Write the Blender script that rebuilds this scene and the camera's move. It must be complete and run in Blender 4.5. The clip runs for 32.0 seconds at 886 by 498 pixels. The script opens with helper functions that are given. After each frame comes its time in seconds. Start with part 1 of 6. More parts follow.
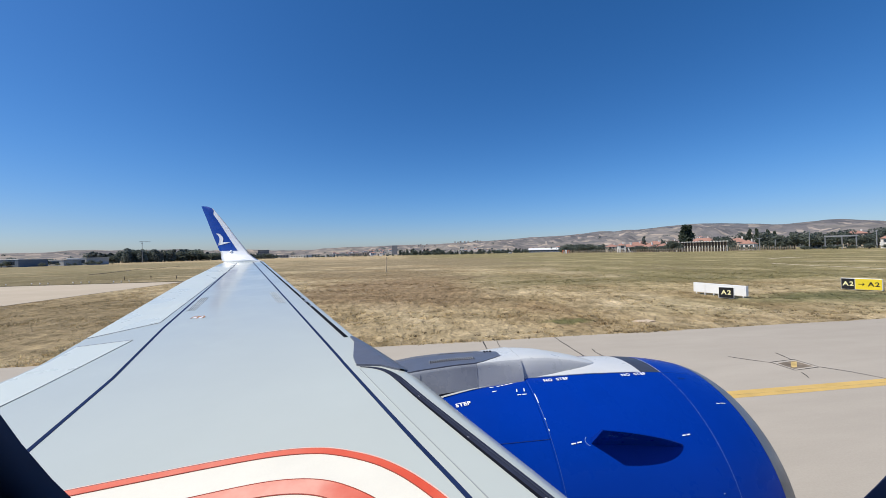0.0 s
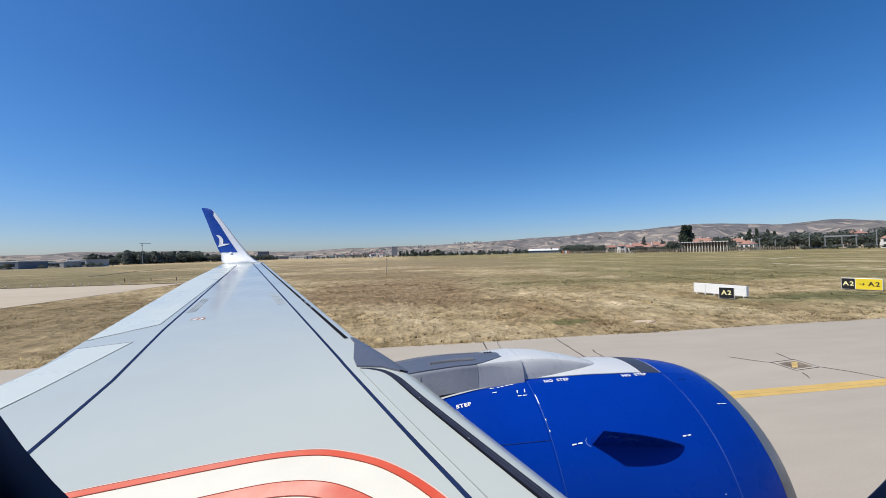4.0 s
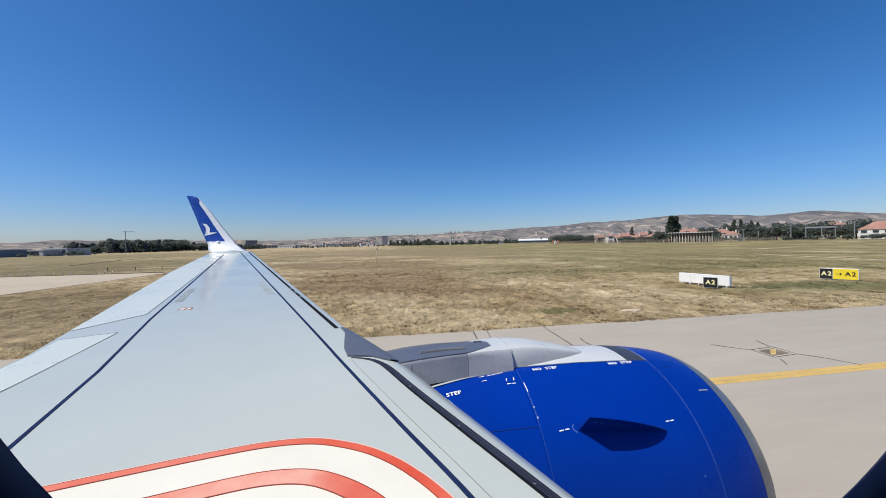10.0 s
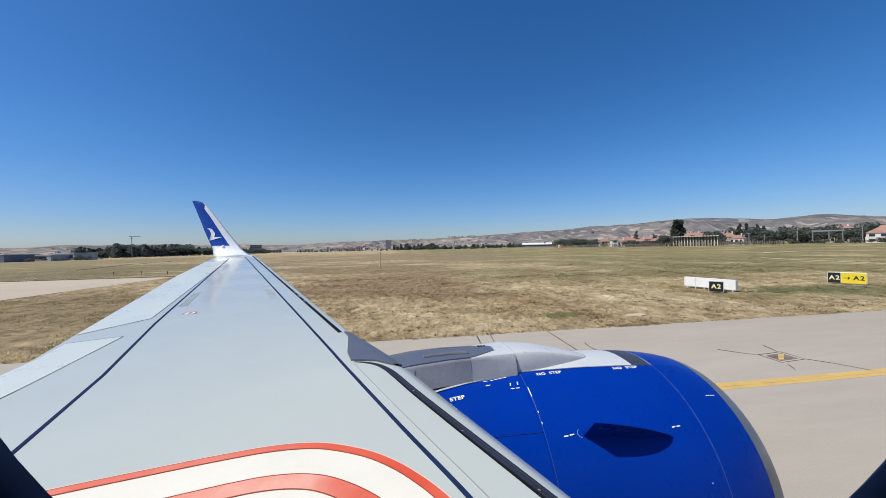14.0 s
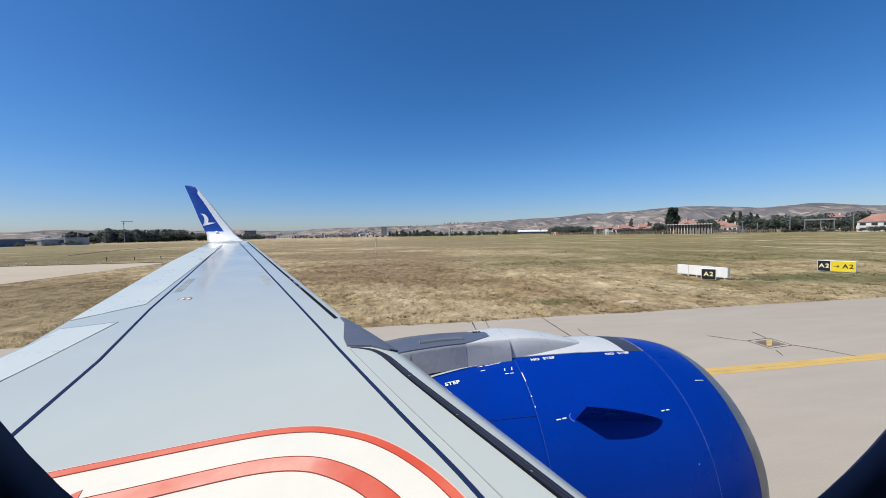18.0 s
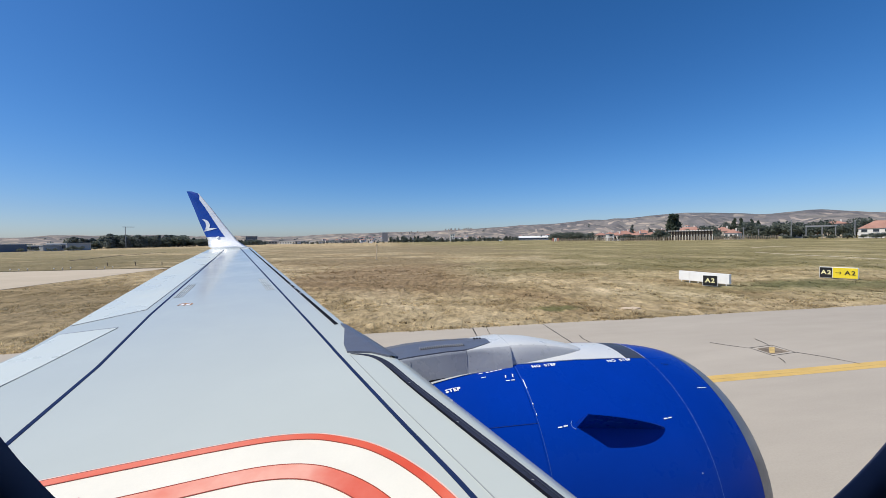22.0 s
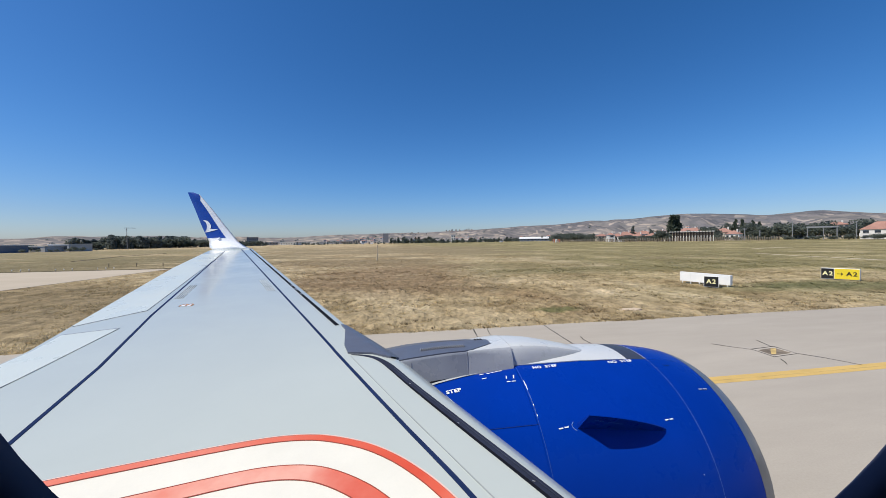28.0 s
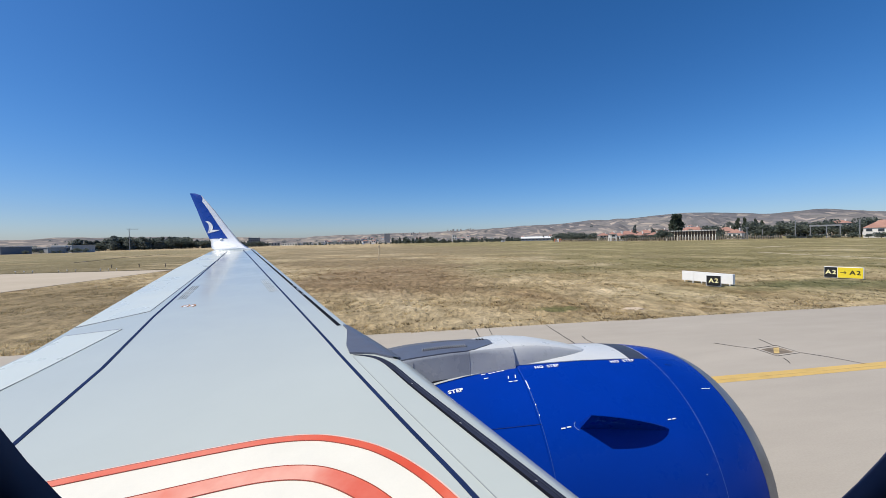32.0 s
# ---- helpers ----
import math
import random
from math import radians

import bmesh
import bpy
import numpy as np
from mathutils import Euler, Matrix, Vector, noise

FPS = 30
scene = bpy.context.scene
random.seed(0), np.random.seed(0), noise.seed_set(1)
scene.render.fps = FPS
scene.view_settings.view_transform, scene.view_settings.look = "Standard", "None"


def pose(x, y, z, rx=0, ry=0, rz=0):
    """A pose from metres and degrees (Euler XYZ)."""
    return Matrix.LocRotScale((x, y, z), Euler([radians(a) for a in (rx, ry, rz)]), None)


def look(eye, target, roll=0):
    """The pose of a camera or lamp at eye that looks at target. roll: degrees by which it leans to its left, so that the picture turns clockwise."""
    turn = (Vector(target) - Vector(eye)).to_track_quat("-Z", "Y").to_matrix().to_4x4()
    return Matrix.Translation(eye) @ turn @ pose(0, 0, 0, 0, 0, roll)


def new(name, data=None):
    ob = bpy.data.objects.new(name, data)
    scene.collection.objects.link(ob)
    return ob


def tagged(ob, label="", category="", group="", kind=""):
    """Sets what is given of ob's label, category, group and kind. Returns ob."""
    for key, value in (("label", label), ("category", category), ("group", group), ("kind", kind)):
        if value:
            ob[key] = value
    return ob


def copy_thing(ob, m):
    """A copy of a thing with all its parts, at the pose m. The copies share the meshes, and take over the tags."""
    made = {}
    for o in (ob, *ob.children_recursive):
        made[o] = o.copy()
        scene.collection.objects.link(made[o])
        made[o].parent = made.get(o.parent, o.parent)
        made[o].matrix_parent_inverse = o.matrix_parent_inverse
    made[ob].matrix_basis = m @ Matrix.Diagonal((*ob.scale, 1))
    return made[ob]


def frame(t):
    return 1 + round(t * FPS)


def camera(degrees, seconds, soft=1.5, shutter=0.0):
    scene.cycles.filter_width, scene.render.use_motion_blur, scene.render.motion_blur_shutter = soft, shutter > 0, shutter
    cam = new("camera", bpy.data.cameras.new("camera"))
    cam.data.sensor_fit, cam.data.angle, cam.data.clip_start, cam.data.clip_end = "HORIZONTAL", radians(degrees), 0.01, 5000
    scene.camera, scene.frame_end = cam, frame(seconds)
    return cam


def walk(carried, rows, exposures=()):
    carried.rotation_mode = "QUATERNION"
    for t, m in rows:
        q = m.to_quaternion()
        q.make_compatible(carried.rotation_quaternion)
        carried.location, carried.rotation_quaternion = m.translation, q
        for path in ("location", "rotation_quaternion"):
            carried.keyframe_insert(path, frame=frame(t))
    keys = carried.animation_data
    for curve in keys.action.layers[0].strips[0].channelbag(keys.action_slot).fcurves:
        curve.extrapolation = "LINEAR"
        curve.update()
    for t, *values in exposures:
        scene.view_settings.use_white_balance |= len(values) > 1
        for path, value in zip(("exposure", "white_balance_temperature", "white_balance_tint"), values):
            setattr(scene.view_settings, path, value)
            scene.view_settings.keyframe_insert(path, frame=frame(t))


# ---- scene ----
# The camera: held by hand at a cabin window of a parked airliner, over the wing.
cam = camera(102, 32.0, soft=0.72)
WAY = [
    (0, 0.0027, -0.0010, 4.4943, 0.53, -1.18, -7.98), (0.5, 0.0026, -0.0010, 4.4944, 0.53, -1.20, -7.87), (1, 0.0025, -0.0010, 4.4945, 0.54, -1.25, -8.03), (1.5, 0.0026, -0.0000, 4.4943, 0.54, -1.28, -7.96),
    (2, 0.0027, -0.0010, 4.4941, 0.57, -1.30, -8.01), (2.5, 0.0028, -0.0010, 4.4940, 0.59, -1.31, -7.90), (3, 0.0030, -0.0010, 4.4939, 0.59, -1.32, -7.96), (3.5, 0.0027, -0.0010, 4.4942, 0.68, -1.34, -7.97),
    (5.5, 0.0014, -0.0010, 4.4956, 0.66, -1.48, -8.23), (6, 0.0011, -0.0010, 4.4959, 0.09, -1.79, -8.67), (6.5, 0.0016, -0.0010, 4.4961, -0.02, -1.35, -8.95), (7, 0.0021, -0.0010, 4.4963, 0.53, -1.73, -8.90),
    (7.5, 0.0012, -0.0010, 4.4981, 0.78, -1.77, -8.48), (8, 0.0002, -0.0010, 4.4999, -0.47, -1.57, -9.27), (8.5, 0.0007, -0.0010, 4.5003, -1.20, -1.55, -9.59), (9, 0.0012, -0.0010, 4.5006, -0.64, -1.43, -9.50),
    (9.5, 0.0002, -0.0010, 4.5010, -1.49, -1.15, -9.92), (10, -0.0007, -0.0010, 4.5014, -1.02, -1.14, -9.46), (10.5, 0.0000, -0.0010, 4.5005, -0.29, -1.48, -9.01), (11, 0.0008, -0.0010, 4.4996, -0.77, -1.27, -9.22),
    (11.5, 0.0009, -0.0010, 4.4994, -0.75, -1.21, -9.19), (12, 0.0011, -0.0010, 4.4992, -0.87, -1.18, -9.29), (12.5, 0.0003, -0.0010, 4.5013, -1.61, -1.26, -9.58), (13, -0.0004, -0.0010, 4.5034, -1.90, -1.28, -9.91),
    (13.5, 0.0005, -0.0010, 4.5010, -0.18, -1.41, -9.28), (14, 0.0015, -0.0010, 4.4985, -0.33, -1.22, -8.92), (14.5, 0.0011, -0.0010, 4.4995, -1.36, -1.18, -9.71), (16.5, -0.0004, -0.0010, 4.5035, -2.04, -1.11, -9.66),
    (17, -0.0008, -0.0010, 4.5045, -1.91, -1.17, -9.87), (17.5, -0.0007, -0.0010, 4.5028, -1.60, -1.16, -9.48), (18, -0.0006, -0.0010, 4.5010, -2.47, -0.94, -9.56), (18.5, -0.0036, -0.0010, 4.5097, -3.83, -0.64, -11.04),
    (19, -0.0003, -0.0010, 4.5015, -1.96, -0.73, -9.66), (19.5, 0.0002, -0.0010, 4.4972, -0.82, -0.70, -8.42), (20, 0.0006, -0.0010, 4.5005, -1.52, -0.79, -9.28), (20.5, 0.0005, -0.0010, 4.5008, -1.87, -0.86, -9.47),
    (21, 0.0004, -0.0010, 4.5011, -1.64, -0.85, -9.35), (21.5, 0.0004, -0.0010, 4.5011, -1.65, -0.79, -9.43), (22, 0.0003, -0.0010, 4.5012, -1.52, -0.85, -9.45), (22.5, 0.0002, -0.0010, 4.5022, -1.53, -0.78, -9.45),
    (23, 0.0001, -0.0010, 4.5032, -1.63, -0.79, -9.68), (23.5, -0.0003, -0.0010, 4.5036, -1.66, -0.84, -9.56), (24, -0.0007, -0.0010, 4.5040, -1.76, -0.99, -9.75), (24.5, -0.0006, -0.0010, 4.5064, -2.26, -0.86, -10.35),
    (25, -0.0005, -0.0010, 4.5039, -1.70, -0.78, -9.75), (25.5, -0.0003, -0.0010, 4.5033, -1.78, -0.69, -9.84), (27.5, 0.0003, -0.0010, 4.5009, -1.47, -0.84, -9.54), (28, 0.0004, -0.0010, 4.5003, -1.36, -0.85, -9.34),
    (28.5, 0.0005, -0.0010, 4.4992, -1.43, -0.81, -9.20), (29, 0.0005, -0.0000, 4.4981, -1.34, -0.84, -9.10), (29.5, 0.0008, -0.0010, 4.4977, -1.64, -0.91, -9.16), (30, 0.0010, -0.0000, 4.4974, -1.13, -0.94, -9.01),
    (30.5, 0.0007, -0.0010, 4.4992, -1.41, -1.00, -8.96), (31, 0.0004, -0.0010, 4.5009, -1.41, -0.95, -9.16), (31.5, 0.0007, -0.0000, 4.4967, -0.83, -1.08, -8.73), (32, -0.0001, -0.0010, 4.5011, -1.37, -1.05, -9.11),
]
walk(cam, [(t, pose(x, y, z, 90 + pitch, 0, yaw) @ pose(0, 0, 0, 0, 0, roll)) for t, x, y, z, pitch, roll, yaw in WAY],
     exposures=[(0.0, 0.0), (3.5, 0.0), (6.0, -0.05), (14.5, -0.05), (17.0, -0.02), (32.0, -0.02)])

# ---- light ----
SUN = Vector((-0.545, -0.14, 0.827)).normalized()
world = bpy.data.worlds.new("world")
scene.world = world
world.use_nodes = True
wn = world.node_tree.nodes
sky = wn.new("ShaderNodeTexSky")
sky.sky_type, sky.sun_disc = "NISHITA", False
sky.sun_elevation = math.asin(SUN.z)
sky.sun_rotation = math.atan2(SUN.x, SUN.y)
sky.altitude, sky.air_density, sky.dust_density, sky.ozone_density = 900, 1.0, 1.3, 3.3
tone = wn.new("ShaderNodeHueSaturation")
tone.inputs["Saturation"].default_value = 1.20
air = wn.new("ShaderNodeMix")
air.data_type, air.blend_type = "RGBA", "MULTIPLY"
air.inputs[0].default_value, air.inputs[7].default_value = 1.0, (0.83, 0.94, 1.115, 1)
world.node_tree.links.new(sky.outputs[0], air.inputs[6])
world.node_tree.links.new(air.outputs[2], tone.inputs["Color"])
# hazier and a little more violet where the sky pales towards the horizon
parts_of, pale, haze = wn.new("ShaderNodeSeparateColor"), wn.new("ShaderNodeMapRange"), wn.new("ShaderNodeMix")
haze.data_type, haze.blend_type = "RGBA", "MULTIPLY"
haze.inputs[7].default_value = (1.0, 0.925, 0.935, 1)
pale.inputs[1].default_value, pale.inputs[2].default_value = 0.9, 2.6
world.node_tree.links.new(tone.outputs[0], parts_of.inputs[0])
world.node_tree.links.new(parts_of.outputs[0], pale.inputs[0])
world.node_tree.links.new(pale.outputs[0], haze.inputs[0])
world.node_tree.links.new(tone.outputs[0], haze.inputs[6])
world.node_tree.links.new(haze.outputs[2], wn["Background"].inputs[0])
wn["Background"].inputs[1].default_value = 0.113
lamp = bpy.data.lights.new("sun", "SUN")
lamp.energy, lamp.angle, lamp.color = 5.0, radians(0.55), (1.0, 0.935, 0.81)
sun = new("sun", lamp)
sun.matrix_world = look((0, 0, 60), Vector((0, 0, 60)) - SUN)


# ---- materials ----
def nodes_of(name):
    m = bpy.data.materials.new(name)
    m.use_nodes = True
    return m, m.node_tree.nodes, m.node_tree.links, m.node_tree.nodes["Principled BSDF"]


def noise_ramp(n, l, scale, stops, detail=6.0, coord="Object", rough=0.6, stretch=(1, 1, 1)):
    tc, mp, tx, cr = n.new("ShaderNodeTexCoord"), n.new("ShaderNodeMapping"), n.new("ShaderNodeTexNoise"), n.new("ShaderNodeValToRGB")
    mp.inputs["Scale"].default_value = stretch
    tx.inputs["Scale"].default_value, tx.inputs["Detail"].default_value, tx.inputs["Roughness"].default_value = scale, detail, rough
    l.new(tc.outputs[coord], mp.inputs[0]); l.new(mp.outputs[0], tx.inputs[0]); l.new(tx.outputs["Fac"], cr.inputs[0])
    while len(cr.color_ramp.elements) < len(stops):
        cr.color_ramp.elements.new(0.5)
    for e, (p, c) in zip(cr.color_ramp.elements, stops):
        e.position, e.color = p, (*c, 1) if len(c) == 3 else c
    return cr.outputs[0], tx.outputs["Fac"]


def mixed(n, l, fac, a, b, kind="MIX"):
    mx = n.new("ShaderNodeMix")
    mx.data_type, mx.blend_type = "RGBA", kind
    for s, v in ((0, fac), (6, a), (7, b)):
        if isinstance(v, (int, float)):
            mx.inputs[s].default_value = v
        elif isinstance(v, tuple):
            mx.inputs[s].default_value = (*v, 1)
        else:
            l.new(v, mx.inputs[s])
    return mx.outputs[2]


def bumped(n, l, b, height, strength, distance=0.02):
    bp = n.new("ShaderNodeBump")
    bp.inputs["Strength"].default_value, bp.inputs["Distance"].default_value = strength, distance
    l.new(height, bp.inputs["Height"]); l.new(bp.outputs[0], b.inputs["Normal"])


def surface(name, color, rough=0.5, metal=0.0, var=0.12, fine=30.0, coarse=1.5, bump=0.0, coat=0.0):
    """Paint or plain stuff: a base colour that wanders at two scales, with streaked dirt in the gloss."""
    m, n, l, b = nodes_of(name)
    lo, hi = tuple(c * (1 - var) for c in color), tuple(min(1, c * (1 + var * 0.6)) for c in color)
    big, _ = noise_ramp(n, l, coarse, [(0.3, lo), (0.7, hi)])
    sml, f = noise_ramp(n, l, fine, [(0.25, (0.86,) * 3), (0.75, (1.0,) * 3)], detail=4)
    l.new(mixed(n, l, min(1.0, var * 4), big, sml, "MULTIPLY"), b.inputs["Base Color"])
    rr, _ = noise_ramp(n, l, coarse * 3, [(0.3, (max(0.02, rough - 0.08),) * 3), (0.7, (min(1, rough + 0.08),) * 3)])
    l.new(rr, b.inputs["Roughness"])
    b.inputs["Metallic"].default_value, b.inputs["Coat Weight"].default_value = metal, coat
    if bump:
        bumped(n, l, b, f, bump)
    return m


def worn_red(name, start, end, faded, most):
    """Red walkway paint, deep ahead and bleached towards the trailing edge."""
    m, n, l, b = nodes_of(name)
    c, _ = noise_ramp(n, l, 0.9, [(0.30, (0.68, 0.18, 0.115)), (0.50, (0.62, 0.10, 0.050)), (0.66, (0.58, 0.065, 0.028))], detail=7)
    pale, _ = noise_ramp(n, l, 1.6, [(0.36, (0.25 * most,) * 3), (0.62, (most,) * 3)], detail=5)
    tc, sep, aft = n.new("ShaderNodeTexCoord"), n.new("ShaderNodeSeparateXYZ"), n.new("ShaderNodeMapRange")
    l.new(tc.outputs["Object"], sep.inputs[0]); l.new(sep.outputs["X"], aft.inputs[0])
    aft.inputs[1].default_value, aft.inputs[2].default_value, aft.inputs[3].default_value, aft.inputs[4].default_value = start, end, 0.0, 1.0
    c = mixed(n, l, mixed(n, l, 1.0, pale, aft.outputs[0], "MULTIPLY"), c, faded)
    l.new(c, b.inputs["Base Color"])
    b.inputs["Roughness"].default_value = 0.6
    return m


M_WING = surface("wing_paint", (0.460, 0.503, 0.480), 0.16, var=0.03, fine=2.2, coarse=0.45)
M_PANEL = surface("pale_panel_paint", (0.555, 0.605, 0.575), 0.30, var=0.02, fine=1.5, coarse=0.4)
M_LINE = surface("dark_blue_line_paint", (0.016, 0.030, 0.088), 0.65, var=0.2)
M_LINE.node_tree.nodes["Principled BSDF"].inputs["Specular IOR Level"].default_value = 0.03
M_GAP = surface("shadow_gap_rubber", (0.008, 0.009, 0.014), 0.85, var=0.2)
M_GAP.node_tree.nodes["Principled BSDF"].inputs["Specular IOR Level"].default_value = 0.1
M_SLOT = surface("slat_slot_grey_blue", (0.026, 0.032, 0.058), 0.85, var=0.25, fine=20, coarse=2)
M_SLOT.node_tree.nodes["Principled BSDF"].inputs["Specular IOR Level"].default_value = 0.15
M_SLOTGLINT = surface("slot_highlight_blue_grey", (0.030, 0.038, 0.062), 0.6, var=0.2, fine=20, coarse=2)
M_FAINT = surface("faint_seam", (0.30, 0.325, 0.335), 0.6, var=0.12)
M_PINK = surface("pale_red_paint_edge", (0.72, 0.50, 0.44), 0.7, var=0.08)
M_RED = worn_red("worn_walkway_red_paint", -0.45, -1.1, (0.68, 0.24, 0.17), 0.7)
M_REDPALE = worn_red("bleached_walkway_red_paint", 0.05, -0.45, (0.72, 0.36, 0.28), 1.0)
M_OUTLINE = surface("dark_red_outline", (0.33, 0.06, 0.035), 0.6, var=0.2)
M_WHITE = surface("walkway_white_paint", (0.71, 0.690, 0.610), 0.7, var=0.05, fine=60, coarse=2, bump=0.05)
M_TIPWHITE = surface("gloss_white_paint", (0.80, 0.82, 0.84), 0.25, var=0.04, coat=0.3)
M_BLUE = surface("cowl_blue_paint", (0.0005, 0.032, 0.312), 0.30, var=0.08, fine=12, coarse=0.8)
M_BLUE.node_tree.nodes["Principled BSDF"].inputs["Specular IOR Level"].default_value = 0.10
M_TAIL = surface("winglet_blue_paint", (0.012, 0.06, 0.34), 0.3, var=0.08)
M_STRAKE = surface("strake_dark_blue_paint", (0.004, 0.009, 0.055), 0.4, var=0.15)
M_METAL = surface("bare_lip_metal", (0.27, 0.285, 0.315), 0.42, metal=0.55, var=0.34, fine=9, coarse=1.6)
# pylon grey darkened by colour for the wing's shade on the aft flank
M_PYLON = surface("pylon_shaded_grey_paint", (0.250, 0.270, 0.315), 0.28, var=0.08, fine=16, coarse=1.2)
M_BAND = surface("dark_band_paint", (0.045, 0.050, 0.070), 0.45, var=0.1)
M_FAIR = surface("fairing_dark_grey_paint", (0.100, 0.113, 0.152), 0.40, var=0.10, fine=18, coarse=1.5)
# the same pylon grey, lightened for the lit fore part
M_FORE = surface("pylon_fore_lit_grey_paint", (0.385, 0.405, 0.44), 0.28, var=0.07, fine=16, coarse=1.2)
M_CAP = surface("pylon_cap_grey_paint", (0.57, 0.595, 0.61), 0.32, var=0.06)
M_NOSE = surface("pylon_nose_grey_paint", (0.44, 0.46, 0.485), 0.30, var=0.06)
M_SEAM = surface("panel_seam", (0.16, 0.18, 0.24), 0.6, var=0.15)
M_SEAMLIGHT = surface("pale_seam", (0.17, 0.27, 0.60), 0.5, var=0.15)
M_LETTER = surface("letter_white_paint", (0.80, 0.82, 0.85), 0.5, var=0.05)
M_SKIN = surface("fuselage_white_paint", (0.80, 0.80, 0.80), 0.3, var=0.04)
M_CABIN = surface("cabin_lining", (0.135, 0.135, 0.195), 0.7, var=0.15)
M_TYRE = surface("tyre_rubber", (0.02, 0.02, 0.02), 0.8, var=0.2)
M_STEEL = surface("gear_steel", (0.5, 0.5, 0.5), 0.4, metal=0.6, var=0.1)
M_YELLOW = surface("yellow_line_paint", (0.60, 0.405, 0.125), 0.75, var=0.14, fine=25, coarse=1.2, bump=0.2)
M_ROADWHITE = surface("road_white_paint", (0.74, 0.72, 0.67), 0.75, var=0.12, fine=25, coarse=1.0, bump=0.2)
M_GAPLINE = surface("rubbed_line_paint", (0.56, 0.40, 0.15), 0.8, var=0.3, fine=12, coarse=1.5)
M_TAR = surface("joint_tar", (0.035, 0.033, 0.032), 0.8, var=0.3, fine=20, coarse=3)
M_BLACK = surface("sign_black", (0.012, 0.012, 0.013), 0.5, var=0.2)
M_SIGNWHITE = surface("sign_white_panel", (0.82, 0.82, 0.80), 0.45, var=0.06, coarse=0.9)
M_SIGNYELLOW = surface("sign_yellow_panel", (0.80, 0.62, 0.03), 0.45, var=0.06)
M_WALLS = {
    "white": surface("white_render", (0.70, 0.68, 0.64), 0.8, var=0.14, fine=3, coarse=0.2),
    "cream": surface("cream_render", (0.54, 0.47, 0.39), 0.8, var=0.14, fine=3, coarse=0.2),
    "grey": surface("grey_cladding", (0.38, 0.39, 0.40), 0.7, var=0.14, fine=3, coarse=0.2),
    "stone": surface("grey_brown_cladding", (0.24, 0.235, 0.235), 0.7, var=0.14, fine=3, coarse=0.2),
    "slate": surface("blue_grey_cladding", (0.13, 0.16, 0.21), 0.6, var=0.14, fine=3, coarse=0.2),
}
M_TILE = surface("terracotta_roof_tile", (0.36, 0.195, 0.150), 0.85, var=0.22, fine=2, coarse=0.3)
M_FLAT = surface("grey_flat_roof", (0.45, 0.45, 0.44), 0.8, var=0.15, fine=2, coarse=0.2)
M_PANE = surface("dark_window_glass", (0.03, 0.04, 0.055), 0.12, var=0.2)
M_WOOD = surface("weathered_post_wood", (0.30, 0.24, 0.18), 0.85, var=0.2)
M_GALV = surface("galvanised_steel", (0.27, 0.28, 0.29), 0.55, metal=0.3, var=0.1)
M_ORANGE = surface("orange_hut_paint", (0.55, 0.17, 0.07), 0.6, var=0.12)
M_BARK = surface("bark", (0.13, 0.10, 0.075), 0.9, var=0.25, fine=6)


def concrete(name, warm):
    m, n, l, b = nodes_of(name)
    big, _ = noise_ramp(n, l, 0.045, [(0.30, tuple(u * w for u, w in zip((0.385, 0.345, 0.292), warm))), (0.72, tuple(u * w for u, w in zip((0.455, 0.412, 0.352), warm)))], detail=7, stretch=(1, 2.2, 1))
    mid, _ = noise_ramp(n, l, 0.7, [(0.3, (0.90, 0.90, 0.90)), (0.7, (1.0, 1.0, 1.0))], detail=6, stretch=(0.35, 1.6, 1))
    sml, f = noise_ramp(n, l, 26.0, [(0.3, (0.91, 0.91, 0.91)), (0.7, (1.0, 1.0, 1.0))], detail=5)
    spots, _ = noise_ramp(n, l, 0.16, [(0.70, (1, 1, 1)), (0.80, (0.88, 0.86, 0.84))], detail=8)
    c = mixed(n, l, 1.0, mixed(n, l, 1.0, mixed(n, l, 1.0, big, mid, "MULTIPLY"), sml, "MULTIPLY"), spots, "MULTIPLY")
    l.new(c, b.inputs["Base Color"])
    b.inputs["Roughness"].default_value = 0.92
    b.inputs["Specular IOR Level"].default_value = 0.15
    bumped(n, l, b, f, 0.12, 0.01)
    return m


